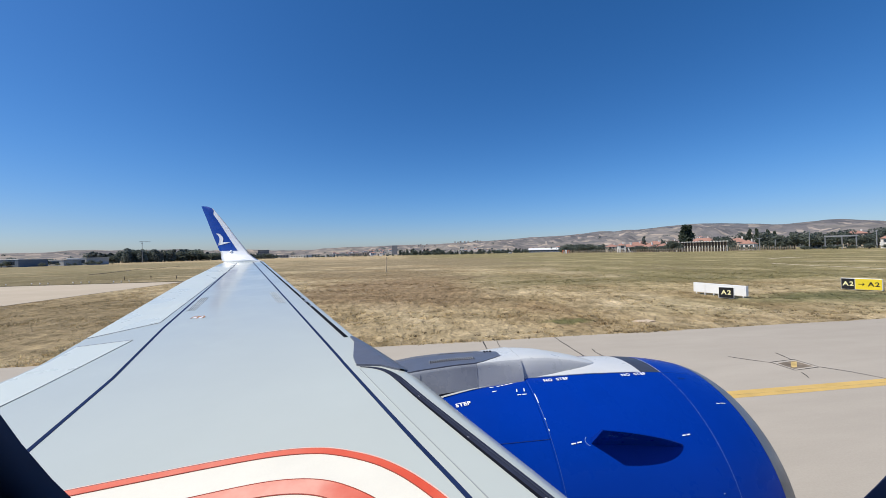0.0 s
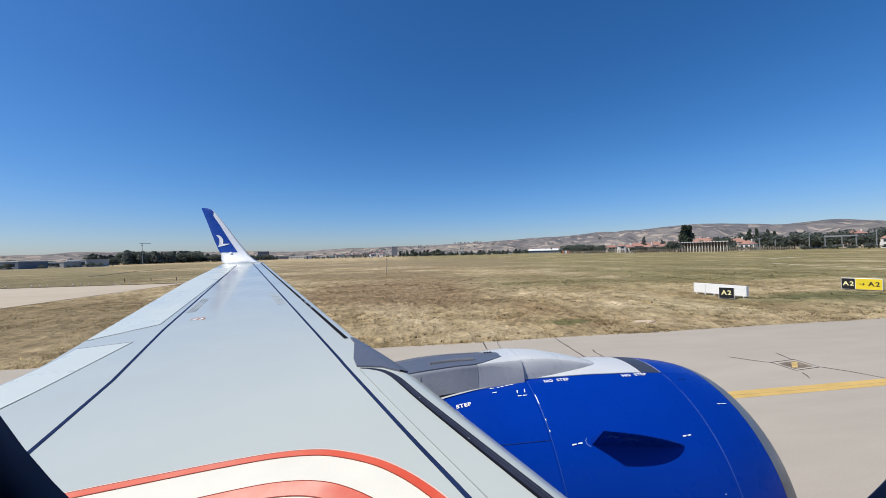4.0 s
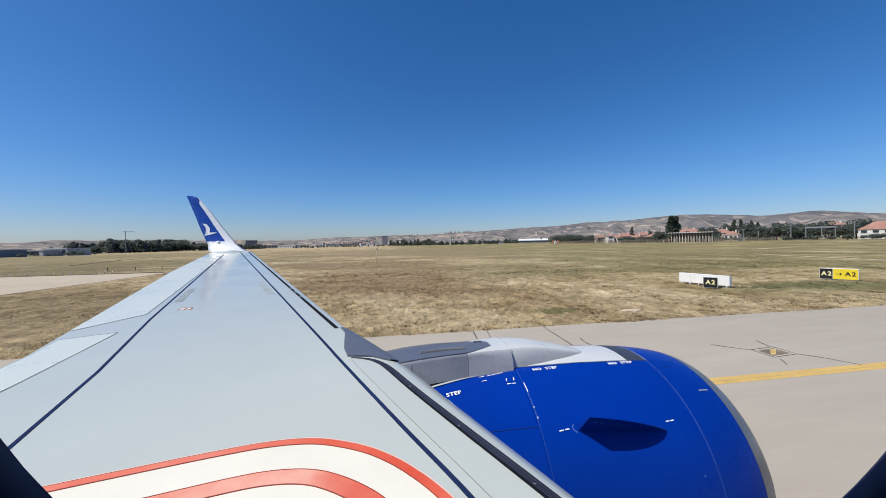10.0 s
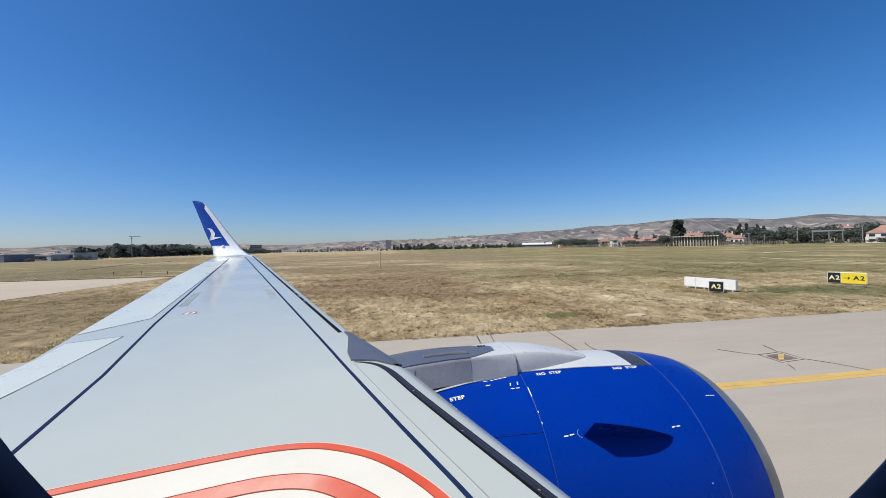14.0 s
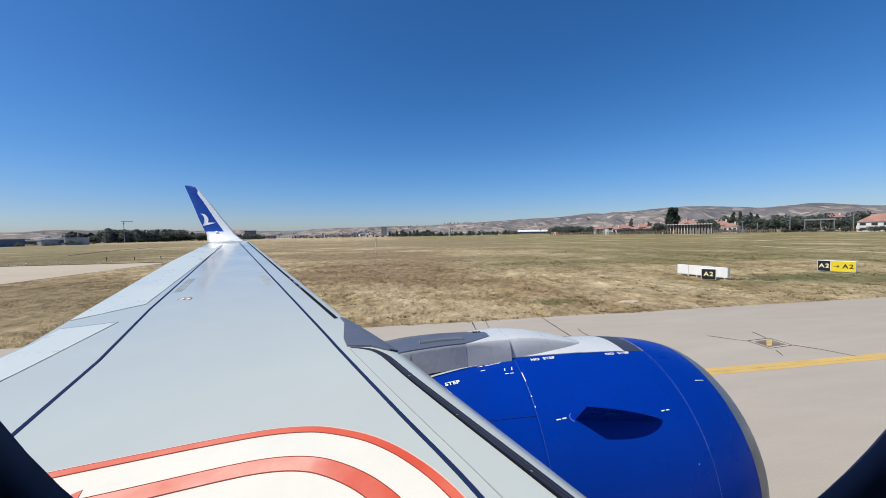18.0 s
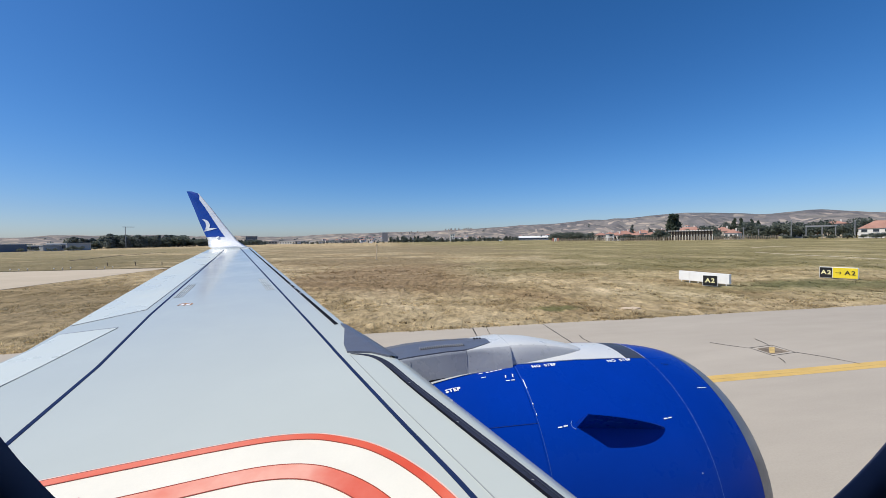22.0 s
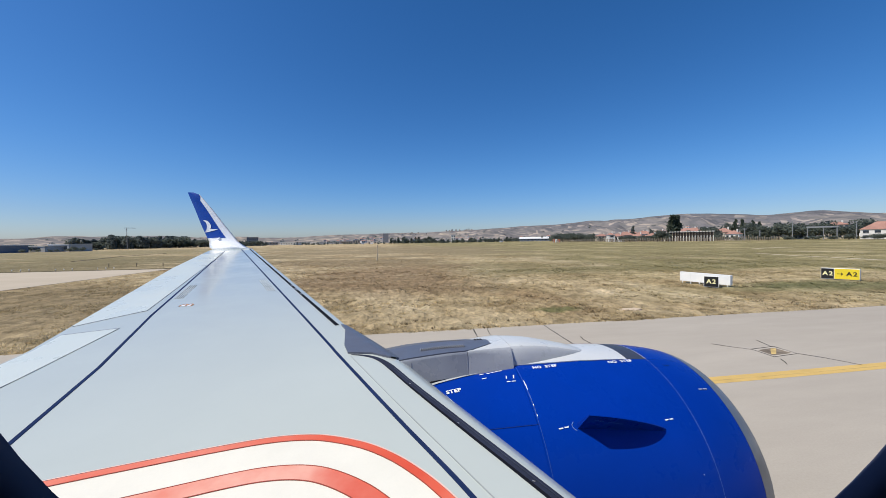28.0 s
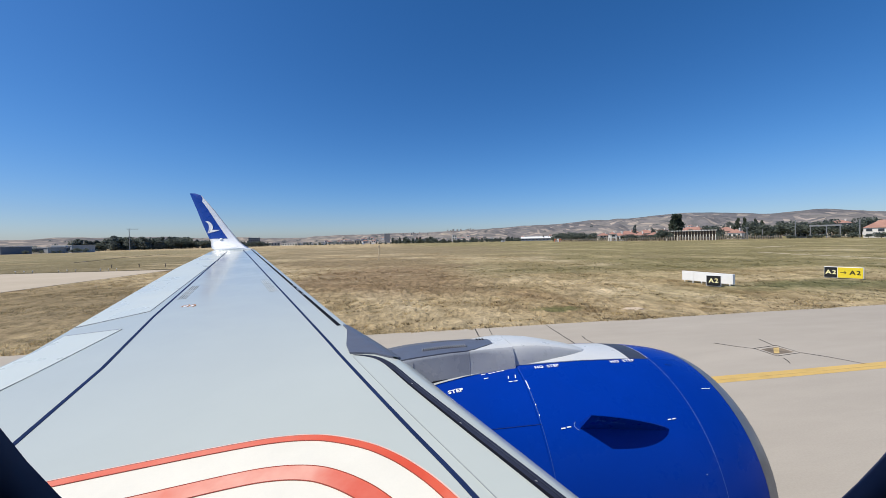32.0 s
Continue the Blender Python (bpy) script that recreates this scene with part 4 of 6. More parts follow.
def cowl_bar(name, x0, a0, x1, a1, w):
    """A short painted dash on the cowl, standing for writing too small to read."""
    return part(name, nac_line([(x0 + (x1 - x0) * k / 3, a0 + (a1 - a0) * k / 3) for k in range(4)], w, 0.005), M_LETTER, nacelle)


for x0, a0, x1, a1, w in ((1.60, 44.7, 1.646, 44.58, 0.011), (1.66, 44.45, 1.706, 44.33, 0.011), (2.735, 45.4, 2.777, 45.28, 0.011), (2.79, 45.25, 2.832, 45.13, 0.011), (3.40, 32.7, 3.455, 32.58, 0.008), (3.46, 32.5, 3.53, 32.38, 0.008),
                          (0.983, 17.92, 1.035, 17.59, 0.008), (0.997, 20.43, 1.048, 20.14, 0.009), (1.067, 17.56, 1.107, 17.25, 0.008), (1.115, 17.19, 1.150, 16.92, 0.008), (1.158, 16.86, 1.200, 16.55, 0.008), (1.208, 16.48, 1.256, 16.12, 0.008),
                          (1.248, 23.15, 1.290, 23.1, 0.010), (1.304, 23.08, 1.348, 23.04, 0.010)):
    cowl_bar("small_notice", x0, a0, x1, a1, w)
for x0, x1, a0, a1 in ((1.269, 1.258, 19.9, 21.55), (1.351, 1.339, 19.55, 21.5)):
    cowl_bar("latch_mark", x0, a0, x1, a1, 0.011)
part("strake_rim", nac_line([(1.765, 42.8), (1.745, 43.6), (1.742, 44.4), (1.752, 45.2), (1.775, 45.9)], 0.006), M_SEAMLIGHT, nacelle)
part("drain_slot", nac_line([(3.217, 17.6), (3.26, 18.2), (3.307, 17.95)], 0.007, 0.004), M_STRAKE, nacelle)


def letters_of(text, size, spacing, bold):
    """One bmesh for each letter of a line of lettering."""
    bm = lettering(text, size, spacing, bold)
    spans = sorted((min(v.co.x for v in f.verts), max(v.co.x for v in f.verts)) for f in bm.faces)
    bm.free()
    ends = [list(spans[0])]
    for lo, hi in spans[1:]:
        if lo > ends[-1][1] - 1e-4:
            ends.append([lo, hi])
        ends[-1][1] = max(ends[-1][1], hi)
    for lo, hi in ends:
        bm = lettering(text, size, spacing, bold)
        bmesh.ops.delete(bm, geom=[v for v in bm.verts if not lo - 1e-5 <= v.co.x <= hi + 1e-5], context="VERTS")
        yield bm


def cowl_text(text, x, a, size, turn, material=M_LETTER, bold=0.002, wide=1.22):
    c, s = math.cos(radians(turn)), math.sin(radians(turn))
    for bm in letters_of(text, size, 1.1, bold):
        for v in bm.verts:
            u, w = v.co.x * wide, v.co.y
            u, w = u * c - w * s, u * s + w * c
            v.co = on_nac(x + u, a - math.degrees(w / NR), 0.006)
        part("letter", bm, material, nacelle)


cowl_text("NO  STEP", 1.755, 15.75, 0.058, 2, wide=1.1)
cowl_text("NO  STEP", 2.70, 15.2, 0.058, 4)
cowl_text("NO  STEP", 0.585, 26.1, 0.058, 8)
# strake standing out from the inboard flank
fin, foot = [], []
for k in range(13):
    f = k / 12
    x, a = 1.79 + 0.90 * f, 44.4 + 4.1 * f
    foot.append(on_nac(x, a, -0.02))
    fin.append(on_nac(x + 0.004, a, 0.006 + 0.285 * (1 - f) ** 0.9 * (1 + 0.75 * f)))
bm = bmesh.new()
side = Vector((0, 0.72, 0.70))
loft(bm, [[p + side * w for p in seq] for seq, w in ((foot, 0.022), (fin, 0.005), (fin, -0.005), (foot, -0.022))], closed=False)
bm.verts.ensure_lookup_table()
bm.faces.new([bm.verts[k * 13] for k in range(4)])
strake = part("strake", bm, M_BLUE, nacelle, "blue vortex strake casting a shadow", smooth=False)

for bm in letters_of("NO  GRAB", 0.034, 1.1, 0.0):
    for v in bm.verts:
        x, h = 2.015 + v.co.x * 1.75, 0.185 + v.co.y - 0.22 * v.co.x * 1.75
        v.co = on_nac(x, 44.4 + 4.1 * (x - 1.79) / 0.90, h) - side * 0.019
    part("letter", bm, M_SEAMLIGHT, nacelle)
for x, a in ((2.60, 47.0), (2.908, 64.86)):
    part("white_spot", nac_line([(x, a), (x + 0.006, a), (x + 0.012, a)], 0.008, 0.006), M_LETTER, nacelle)

# pylon: ridge from the wing over the nacelle
PY = [(-0.25, 3.20, 0.42), (0.0, 3.24, 0.44), (0.25, 3.275, 0.44), (0.63, 3.30, 0.42), (1.0, 3.30, 0.38), (1.23, 3.295, 0.355), (1.55, 3.285, 0.32), (1.76, 3.265, 0.285), (2.0, 3.22, 0.24), (2.2, 3.175, 0.195), (2.37, 3.125, 0.13), (2.46, 3.095, 0.07), (2.50, 3.075, 0.015)]
PY_Z, PY_W = [(p[0], p[1]) for p in PY], [(p[0], p[2]) for p in PY]


def pylon_ring(x, k=1.0):
    """Flat-topped over the wing root, rounding off towards the nose."""
    z, w, q = lerp(x, PY_Z), k * max(0.015, lerp(x, PY_W)), min(1.0, max(0.0, (x - 1.0) / 0.4))
    half = [(w * 1.24, 2.55), (w * 1.16, z - 0.30), (w * (1.04 + 0.03 * q), z - 0.16), (w * 1.0, z - 0.035 - 0.06 * q), (w * (0.985 - 0.08 * q), z - 0.012 - 0.030 * q), (w * (0.955 - 0.15 * q), z - 0.003 - 0.012 * q), (w * 0.5, z)]
    return [(x, NY - u, v) for u, v in half] + [(x, NY + u, v - 0.24 * u * (1 - q)) for u, v in reversed(half)]


def pylon_span(a, b, n=10, k=1.0):
    return loft(bmesh.new(), [pylon_ring(a + (b - a) * i / n, k) for i in range(n + 1)])


# flank shading painted in two steps: darker aft, paler fore
pylon = part("pylon", pylon_span(-0.25, 0.868), M_PYLON, plane, "grey engine pylon fairing, coloured darker for the wing's shade", smooth=True)
pylon.modifiers.new("edges", "EDGE_SPLIT").split_angle = radians(50)
fore = part("fore_panel", pylon_span(0.872, 1.40), M_FORE, pylon, "grey fore panel, coloured paler as the lit part", smooth=True)
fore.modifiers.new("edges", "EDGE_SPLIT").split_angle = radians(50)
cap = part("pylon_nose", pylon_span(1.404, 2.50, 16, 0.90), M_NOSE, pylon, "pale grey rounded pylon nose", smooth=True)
cap.modifiers.new("edges", "EDGE_SPLIT").split_angle = radians(50)


def lit_top(ob, material, least):
    """Gives the upward faces of a pylon panel a paler colour, as if lit from above."""
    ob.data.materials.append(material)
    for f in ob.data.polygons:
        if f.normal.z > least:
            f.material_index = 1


# paler grey that paints top light onto the fore panel and nose
M_TOP = surface("pylon_top_lit_grey", (0.56, 0.585, 0.595), 0.30, var=0.05)
lit_top(fore, M_TOP, 0.80)
lit_top(cap, M_TOP, 0.86)


def pylon_top(x, y):
    return lerp(x, PY_Z) - 0.003 * (abs(y - NY) > 0.7 * lerp(x, PY_W))


def plate_edge(x):
    """Half width of the dark top plate on the inboard side."""
    return lerp(x, PY_W) * 0.97 - max(0.0, x - 0.9) * 0.62


bm, rows = bmesh.new(), []
for i in range(17):
    x = -0.2 + 1.4 * i / 16
    ys = [NY - plate_edge(x) + (plate_edge(x) + lerp(x, PY_W) * 0.97) * k / 8 for k in range(9)]
    rows.append([bm.verts.new((x, ys[0], pylon_top(x, ys[0]) - 0.014))] + [bm.verts.new((x, y, lerp(x, PY_Z) + 0.006 - 0.24 * max(0.0, y - NY))) for y in ys])
for p, q in zip(rows, rows[1:]):
    for k in range(9):
        bm.faces.new((p[k], p[k + 1], q[k + 1], q[k]))
part("top_plate", bm, M_FAIR, pylon, "dark grey top plate")
# louvred outlets: small raised lips over dark slots
slot = surface("louvre_pale_metal", (0.40, 0.40, 0.42), 0.4, metal=0.3)
for yo, x0, x1, n, w in ((-0.22, 0.38, 0.86, 20, 0.040), (0.06, 0.50, 0.92, 18, 0.020)):
    for k in range(n):
        x = x0 + (x1 - x0) * k / (n - 1)
        z = lerp(x, PY_Z) + 0.006 - 0.24 * max(0.0, yo)
        bm = loft(bmesh.new(), [[(x + dx, NY + yo + dy, z + dz) for dx, dz in ((-0.004, 0), (-0.002, 0.009), (0.002, 0.010), (0.004, 0))] for dy in (-w, w)])
        part("louvre", bm, slot, pylon)
        part("slot", boxed(x + 0.006, x + 0.018, NY + yo - w, NY + yo + w, z - 0.002, z + 0.003), M_GAP, pylon)
for k in range(3):
    x = 1.05 + 0.035 * k
    part("vent_hole", boxed(x, x + 0.02, NY + 0.0, NY + 0.04, lerp(x, PY_Z), lerp(x, PY_Z) + 0.009), M_GAP, pylon)


def pylon_side(x, z):
    w, top = lerp(x, PY_W), lerp(x, PY_Z)
    return NY - w * lerp(z - top, [(-0.30, 1.16), (-0.16, 1.04), (-0.035, 1.0)])


# upright seams and rivet rows on the inboard flank
for x in (0.26, 0.87):
    rows = []
    for k in range(7):
        z = 3.0 + (lerp(x, PY_Z) - 0.045 - 3.0) * k / 6
        rows.append([(x + dx, pylon_side(x, z) - 0.004 + 0.004 * abs(s), z) for dx, s in ((-0.004, 1), (0, 0), (0.004, 1))])
    part("seam", loft(bmesh.new(), rows, closed=False), M_SEAM, pylon)
rivet = None
for x, z in [(x, z) for x in (0.84, 0.91, 1.36) for z in (3.06, 3.12, 3.18, 3.23)] + [(0.35 + 0.11 * k, 3.245) for k in range(9)] + [(0.62 + 0.12 * k, 3.07 + 0.006 * k) for k in range(6)]:
    at = (x, pylon_side(x, z) - 0.001, z)
    if rivet is None:
        bm = bmesh.new()
        bmesh.ops.create_icosphere(bm, subdivisions=1, radius=0.0035)
        rivet = part("rivet", bm, M_SEAM, pylon)
        rivet.location = at
    else:
        r = rivet.copy()
        scene.collection.objects.link(r)
        r.location = at
for x, i in [(1.425, i) for i in (1, 2, 3, 4)] + [(1.52 + 0.11 * k, 2) for k in range(8)] + [(1.55 + 0.16 * k, 5) for k in range(4)]:
    r = rivet.copy()
    scene.collection.objects.link(r)
    r.location = Vector(pylon_ring(x, 0.90)[i]) + Vector((0, -0.001, 0.001))
# shadow gap where pylon meets the cowl, with its pale rim
part("cowl_gap", nac_line([(0.35, 21.0), (0.52, 19.4), (0.8, 16.9), (1.14, 14.3), (1.41, 12.9)], 0.028, 0.012), M_GAP, pylon, "dark gap over the cowl")
part("cowl_rim", nac_line([(0.35, 22.1), (0.52, 20.4), (0.8, 17.9), (1.14, 15.3), (1.41, 13.9)], 0.024, 0.010), M_NOSE, pylon, "grey seal strip along the cowl")
# dark root fairing where pylon and wing meet
AFT = [(3.72, 0.05), (3.76, -0.02), (3.85, -0.14), (3.91, -0.40), (4.15, -0.46), (4.73, -0.51), (4.92, -0.58)]
bm, rows = bmesh.new(), []
for y in (3.72, 3.76, 3.80, 3.85, 3.88, 3.91, 4.0, 4.15, 4.3, 4.45, 4.6, 4.73, 4.82, 4.92):
    a, c = lerp(y, AFT), min(nose_x(y) - 0.008, lerp(y, [(3.72, 0.10), (3.86, nose_x(3.86)), (4.4, nose_x(4.4)), (4.92, -0.52)]))
    edge = [(a + (c - a) * k / 8, y, wing_top(a + (c - a) * k / 8, y) + 0.02) for k in range(9)]
    rows.append([(a, y, edge[0][2] - 0.03), *edge, (c, y, edge[-1][2] - 0.14)])
part("root_fairing", loft(bm, rows, closed=False), M_FAIR, wing, "dark grey root fairing")

# fuselage with the cabin window, closed round the camera
FY, FZ, FR = -1.74, 4.0, 1.975
WX, WZ0, WZ1 = 0.56, 4.12, 4.98


def hull(r, x, a):
    return Vector((x, FY + r * math.cos(a), FZ + r * math.sin(a)))


def shell(r, xs):
    """A tube with a gap round the window; angles from the outboard side upward."""
    bm = bmesh.new()
    a0, a1 = math.asin((WZ0 - FZ) / FR), math.asin((WZ1 - FZ) / FR)
    angs = [a0, (a0 * 2 + a1) / 3, (a0 + a1 * 2) / 3, a1] + [a1 + (2 * math.pi - (a1 - a0)) * k / 44 for k in range(1, 44)]
    rows = [[bm.verts.new(hull(r, x, a)) for a in angs] for x in xs]
    for i in range(len(xs) - 1):
        for k in range(len(angs)):
            if xs[i] >= -WX - 1e-6 and xs[i + 1] <= WX + 1e-6 and k < 3:
                continue
            j = (k + 1) % len(angs)
            bm.faces.new((rows[i][k], rows[i][j], rows[i + 1][j], rows[i + 1][k]))
    bm.faces.new(rows[0]); bm.faces.new(rows[-1][::-1])
    return bm


fuselage = part("fuselage", shell(FR, [-11, -6, -2, -WX, 0, WX, 2, 6, 11]), M_SKIN, plane, "white fuselage", smooth=True)
part("cabin_lining", shell(FR - 0.09, [-10.9, -6, -2, -WX, 0, WX, 2, 6, 10.9]), M_CABIN, fuselage, "dark cabin lining")


def opening(k, a, b0, b1, r):
    """A rounded window outline: 96 points from half width, bottom, top and corner radius."""
    side, f = divmod(k % 96, 24)
    ang = math.pi / 2 * (side + f / 23)
    cx, cz = (a - r) * (1 if side in (0, 3) else -1), (b1 - r) if side < 2 else (b0 + r)
    return cx + r * math.cos(ang), cz + r * math.sin(ang)


rings = []
for y, grow in ((0.074, 0.03), (0.086, 0.004), (0.090, 0.0), (0.094, 0.006)):
    rings.append([(x + 0.0618, y, z) for x, z in (opening(k, 0.1625 + grow, 4.3911 - grow, 4.79 + grow, 0.1526 + grow) for k in range(96))])
    rings[-1] = [(x, y, z + 0.0824 * (x - 0.044)) for x, y, z in rings[-1]]
sq = []
for k in range(96):
    side, f = divmod(k, 24)
    f /= 23
    corner = [(WX, WZ1), (-WX, WZ1), (-WX, WZ0), (WX, WZ0)][side]
    mid = [((WX, 4.55), (0, WZ1)), ((0, WZ1), (-WX, 4.55)), ((-WX, 4.55), (0, WZ0)), ((0, WZ0), (WX, 4.55))][side]
    p, q = (mid[0], corner) if f < 0.5 else (corner, mid[1])
    g = f * 2 if f < 0.5 else f * 2 - 1
    sq.append((p[0] + (q[0] - p[0]) * g, p[1] + (q[1] - p[1]) * g))
back = [(x, FY + math.sqrt((FR - 0.09) ** 2 - (z - FZ) ** 2), z) for x, z in sq]
front = [(x, FY + math.sqrt(FR ** 2 - (z - FZ) ** 2), z) for x, z in sq]
bm = loft(bmesh.new(), [back, *rings, front], caps=False)
part("window_surround", bm, M_CABIN, fuselage, "dark rounded cabin window surround", smooth=True)
# landing gear under the wing and nose
for gx, gy in ((-2.2, 2.05), (-2.2, -5.55), (9.5, FY)):
    leg = part("gear_leg", rod(bmesh.new(), (gx, gy, 0.55), (gx, gy, 3.0 if gx < 0 else 2.3), 0.12), M_STEEL, plane, "steel landing gear leg")
    for s in (-0.45, 0.45):
        bm = bmesh.new()
        loft(bm, [[(gx + r * math.cos(radians(a)), gy + s + w, 0.585 + r * math.sin(radians(a))) for a in range(0, 360, 15)] for r, w in ((0.3, -0.18), (0.5, -0.19), (0.55, -0.12), (0.55, 0.12), (0.5, 0.19), (0.3, 0.18))])
        part("tyre", bm, M_TYRE, leg, smooth=True)


# ---- airfield signs and small fixtures ----
def at_bearing(deg, r):
    return r * math.sin(radians(deg)), r * math.cos(radians(deg))


def sign_text(parent, text, x, z, y, size, material):
    bm = lettering(text, size, 1.22, 0.015)
    for v in bm.verts:
        v.co = (x + v.co.x, y, z + v.co.y)
    return part("lettering", bm, material, parent, text.replace("\u2192", "arrow") + " lettering")


def arrow(parent, x, z, y, ln, material):
    bm = bmesh.new()
    for pts in ([(-0.5, -0.07), (0.32, -0.07), (0.32, 0.07), (-0.5, 0.07)], [(0.12, -0.34), (0.26, -0.34), (0.52, 0.0), (0.30, 0.0)], [(0.30, 0.0), (0.52, 0.0), (0.26, 0.34), (0.12, 0.34)]):
        bm.faces.new([bm.verts.new((x + px * ln, y, z + pz * ln)) for px, pz in pts])
    return part("arrow", bm, material, parent)


# long white blank sign with the black location panel in front: runs from (28.7, 31.0) to (29.65, 26.4)
M_YTEXT = surface("sign_yellow_letters", (0.88, 0.82, 0.45), 0.5, var=0.04)
sa, sb = Vector((28.74, 30.98)), Vector((29.60, 26.54))
length = (sb - sa).length
turn = math.degrees(math.atan2(sb.y - sa.y, sb.x - sa.x))
s1 = thing("airfield_sign", (sa.x, sa.y, 0), "long white taxiway sign with a black panel reading A2", "sign", turn=turn)
for k in range(2):
    x0, x1 = (0.0, length * 0.24) if k == 0 else (length * 0.245, length)
    part("panel", boxed(x0, x1, -0.08, 0.22, 0.23, 1.10, bevel=0.012), M_SIGNWHITE, s1, "white blank panel")
for k in range(6):
    x = 0.25 + k * (length - 0.5) / 5
    part("leg", rod(bmesh.new(), (x, -0.04, -0.02), (x, -0.04, 0.25), 0.045), M_SIGNWHITE, s1)
    part("foot", boxed(x - 0.09, x + 0.09, -0.12, 0.12, -0.01, 0.03), M_GALV, s1)
s2 = thing("location_sign", (27.72, 27.36, 0), "black location sign with yellow A2 beside the white sign", "sign", turn=math.degrees(math.atan2(-0.93, 0.55)) + 10)
part("panel", boxed(0, 1.05, -0.07, 0.28, 0.10, 1.05, bevel=0.015), M_SIGNWHITE, s2, "pale sign box")
part("face", boxed(0.035, 1.015, -0.085, -0.069, 0.14, 1.01), M_BLACK, s2, "black face")
sign_text(s2, "A2", 0.525, 0.58, -0.089, 0.52, M_YTEXT)
for x in (0.18, 0.85):
    part("leg", rod(bmesh.new(), (x, 0, -0.02), (x, 0, 0.12), 0.035), M_GALV, s2)
# black and yellow direction sign
sa, sb = Vector((43.41, 29.42)), Vector((44.49, 26.99))
length = (sb - sa).length * 0.98
s3 = thing("direction_sign", (sa.x, sa.y, 0), "black and yellow direction sign with arrow and A2", "sign", turn=math.degrees(math.atan2(-2.43, 1.08)))
part("panel", boxed(0, length, -0.08, 0.26, 0.12, 1.20, bevel=0.015), M_SIGNWHITE, s3)
part("black_face", boxed(0.03, length * 0.345, -0.095, -0.079, 0.16, 1.16), M_BLACK, s3, "black face")
part("yellow_face", boxed(length * 0.36, length - 0.03, -0.095, -0.079, 0.16, 1.16), M_SIGNYELLOW, s3, "yellow face")
sign_text(s3, "A2", length * 0.185, 0.66, -0.10, 0.56, M_YTEXT)
sign_text(s3, "A2", length * 0.80, 0.66, -0.10, 0.56, M_BLACK)
arrow(s3, length * 0.505, 0.66, -0.10, 0.40, M_BLACK)
for k in range(4):
    x = 0.2 + k * (length - 0.4) / 3
    part("leg", rod(bmesh.new(), (x, 0, -0.02), (x, 0, 0.14), 0.035), M_GALV, s3)

# marker stake in the field
M_STAKE = surface("pale_stake_wood", (0.58, 0.47, 0.32), 0.8)
stake = thing("marker_stake", (-1.7, 87.8, 0), "thin pale wooden marker stake in the grass", "stake")
part("post", rod(bmesh.new(), (0, 0, -0.05), (0.22, 0, 3.6), 0.15, 0.11, 7), M_STAKE, stake)
part("plate", boxed(0.02, 0.36, -0.14, -0.11, 3.0, 3.55), M_STAKE, stake)


M_POST = surface("dark_field_post", (0.12, 0.10, 0.085), 0.8)
first = None
for x, y in ((-56.7, 85.1), (-51.3, 84.7), (-46.1, 84.3)):
    if first is None:
        first = thing("field_post", (x, y, 0), "short dark post in the grass beyond the pad", "post", "field posts")
        part("shaft", rod(bmesh.new(), (0, 0, -0.05), (0, 0, 0.62), 0.07, 0.06, 7), M_POST, first)
        part("cap", boxed(-0.10, 0.10, -0.10, 0.10, 0.60, 0.70, bevel=0.02), M_POST, first)
    else:
        copy_thing(first, pose(x, y, 0))


def edge_light(at, label="small white edge light on a short stalk"):
    ob = thing("edge_light", at, label, "light", "edge lights")
    part("stalk", rod(bmesh.new(), (0, 0, -0.02), (0, 0, 0.32), 0.03, 0.03, 7), M_GALV, ob)
    bm = bmesh.new()
    loft(bm, [[(r * math.cos(radians(a)), r * math.sin(radians(a)), z) for a in range(0, 360, 45)] for r, z in ((0.06, 0.30), (0.09, 0.34), (0.08, 0.42), (0.03, 0.46))])
    part("head", bm, M_SIGNWHITE, ob)
    return ob


light = edge_light((-97.5, 74.3, 0))
for k in range(1, 24):
    copy_thing(light, pose(-97.5 + 6.6 * (k // 3) + 1.3 * (k % 3), 74.3, 0))
# low light bars on the pad, each between two single lights
bar = thing("light_bar", (-83, 43.2, PAVE), "low grey light bar with two white heads on the pad", "light", "light bars")
part("crossbar", boxed(-1.1, 1.1, -0.05, 0.05, 0.16, 0.24, bevel=0.01), M_GALV, bar)
for x in (-1.0, 1.0):
    part("leg", rod(bmesh.new(), (x, 0, -0.02), (x, 0, 0.17), 0.03, 0.03, 7), M_GALV, bar)
    bm = bmesh.new()
    loft(bm, [[(x + r * math.cos(radians(a)), r * math.sin(radians(a)), z) for a in range(0, 360, 45)] for r, z in ((0.10, 0.23), (0.15, 0.30), (0.14, 0.42), (0.05, 0.48))])
    part("head", bm, M_SIGNWHITE, bar)
for x in (-83, -70.5, -58.9):
    if x != -83:
        copy_thing(bar, pose(x, 43.2, PAVE))
    for dx in (-3.4, 3.2):
        copy_thing(light, pose(x + dx, 43.4, PAVE))
# stalk lamp in the grass, a guard lamp on its panel, and two small orange marker boxes
lamp_post = thing("stalk_lamp", (-126.7, 34.6, 0), "dark stalk lamp with a round head in the grass", "lamp")
part("stalk", rod(bmesh.new(), (0, 0, -0.05), (0, 0, 0.9), 0.035, 0.03, 8), M_POST, lamp_post)
bm = bmesh.new()
loft(bm, [[(r * math.cos(radians(a)), r * math.sin(radians(a)), z) for a in range(0, 360, 30)] for r, z in ((0.05, 0.86), (0.15, 0.92), (0.16, 1.04), (0.06, 1.12))])
part("head", bm, M_POST, lamp_post)
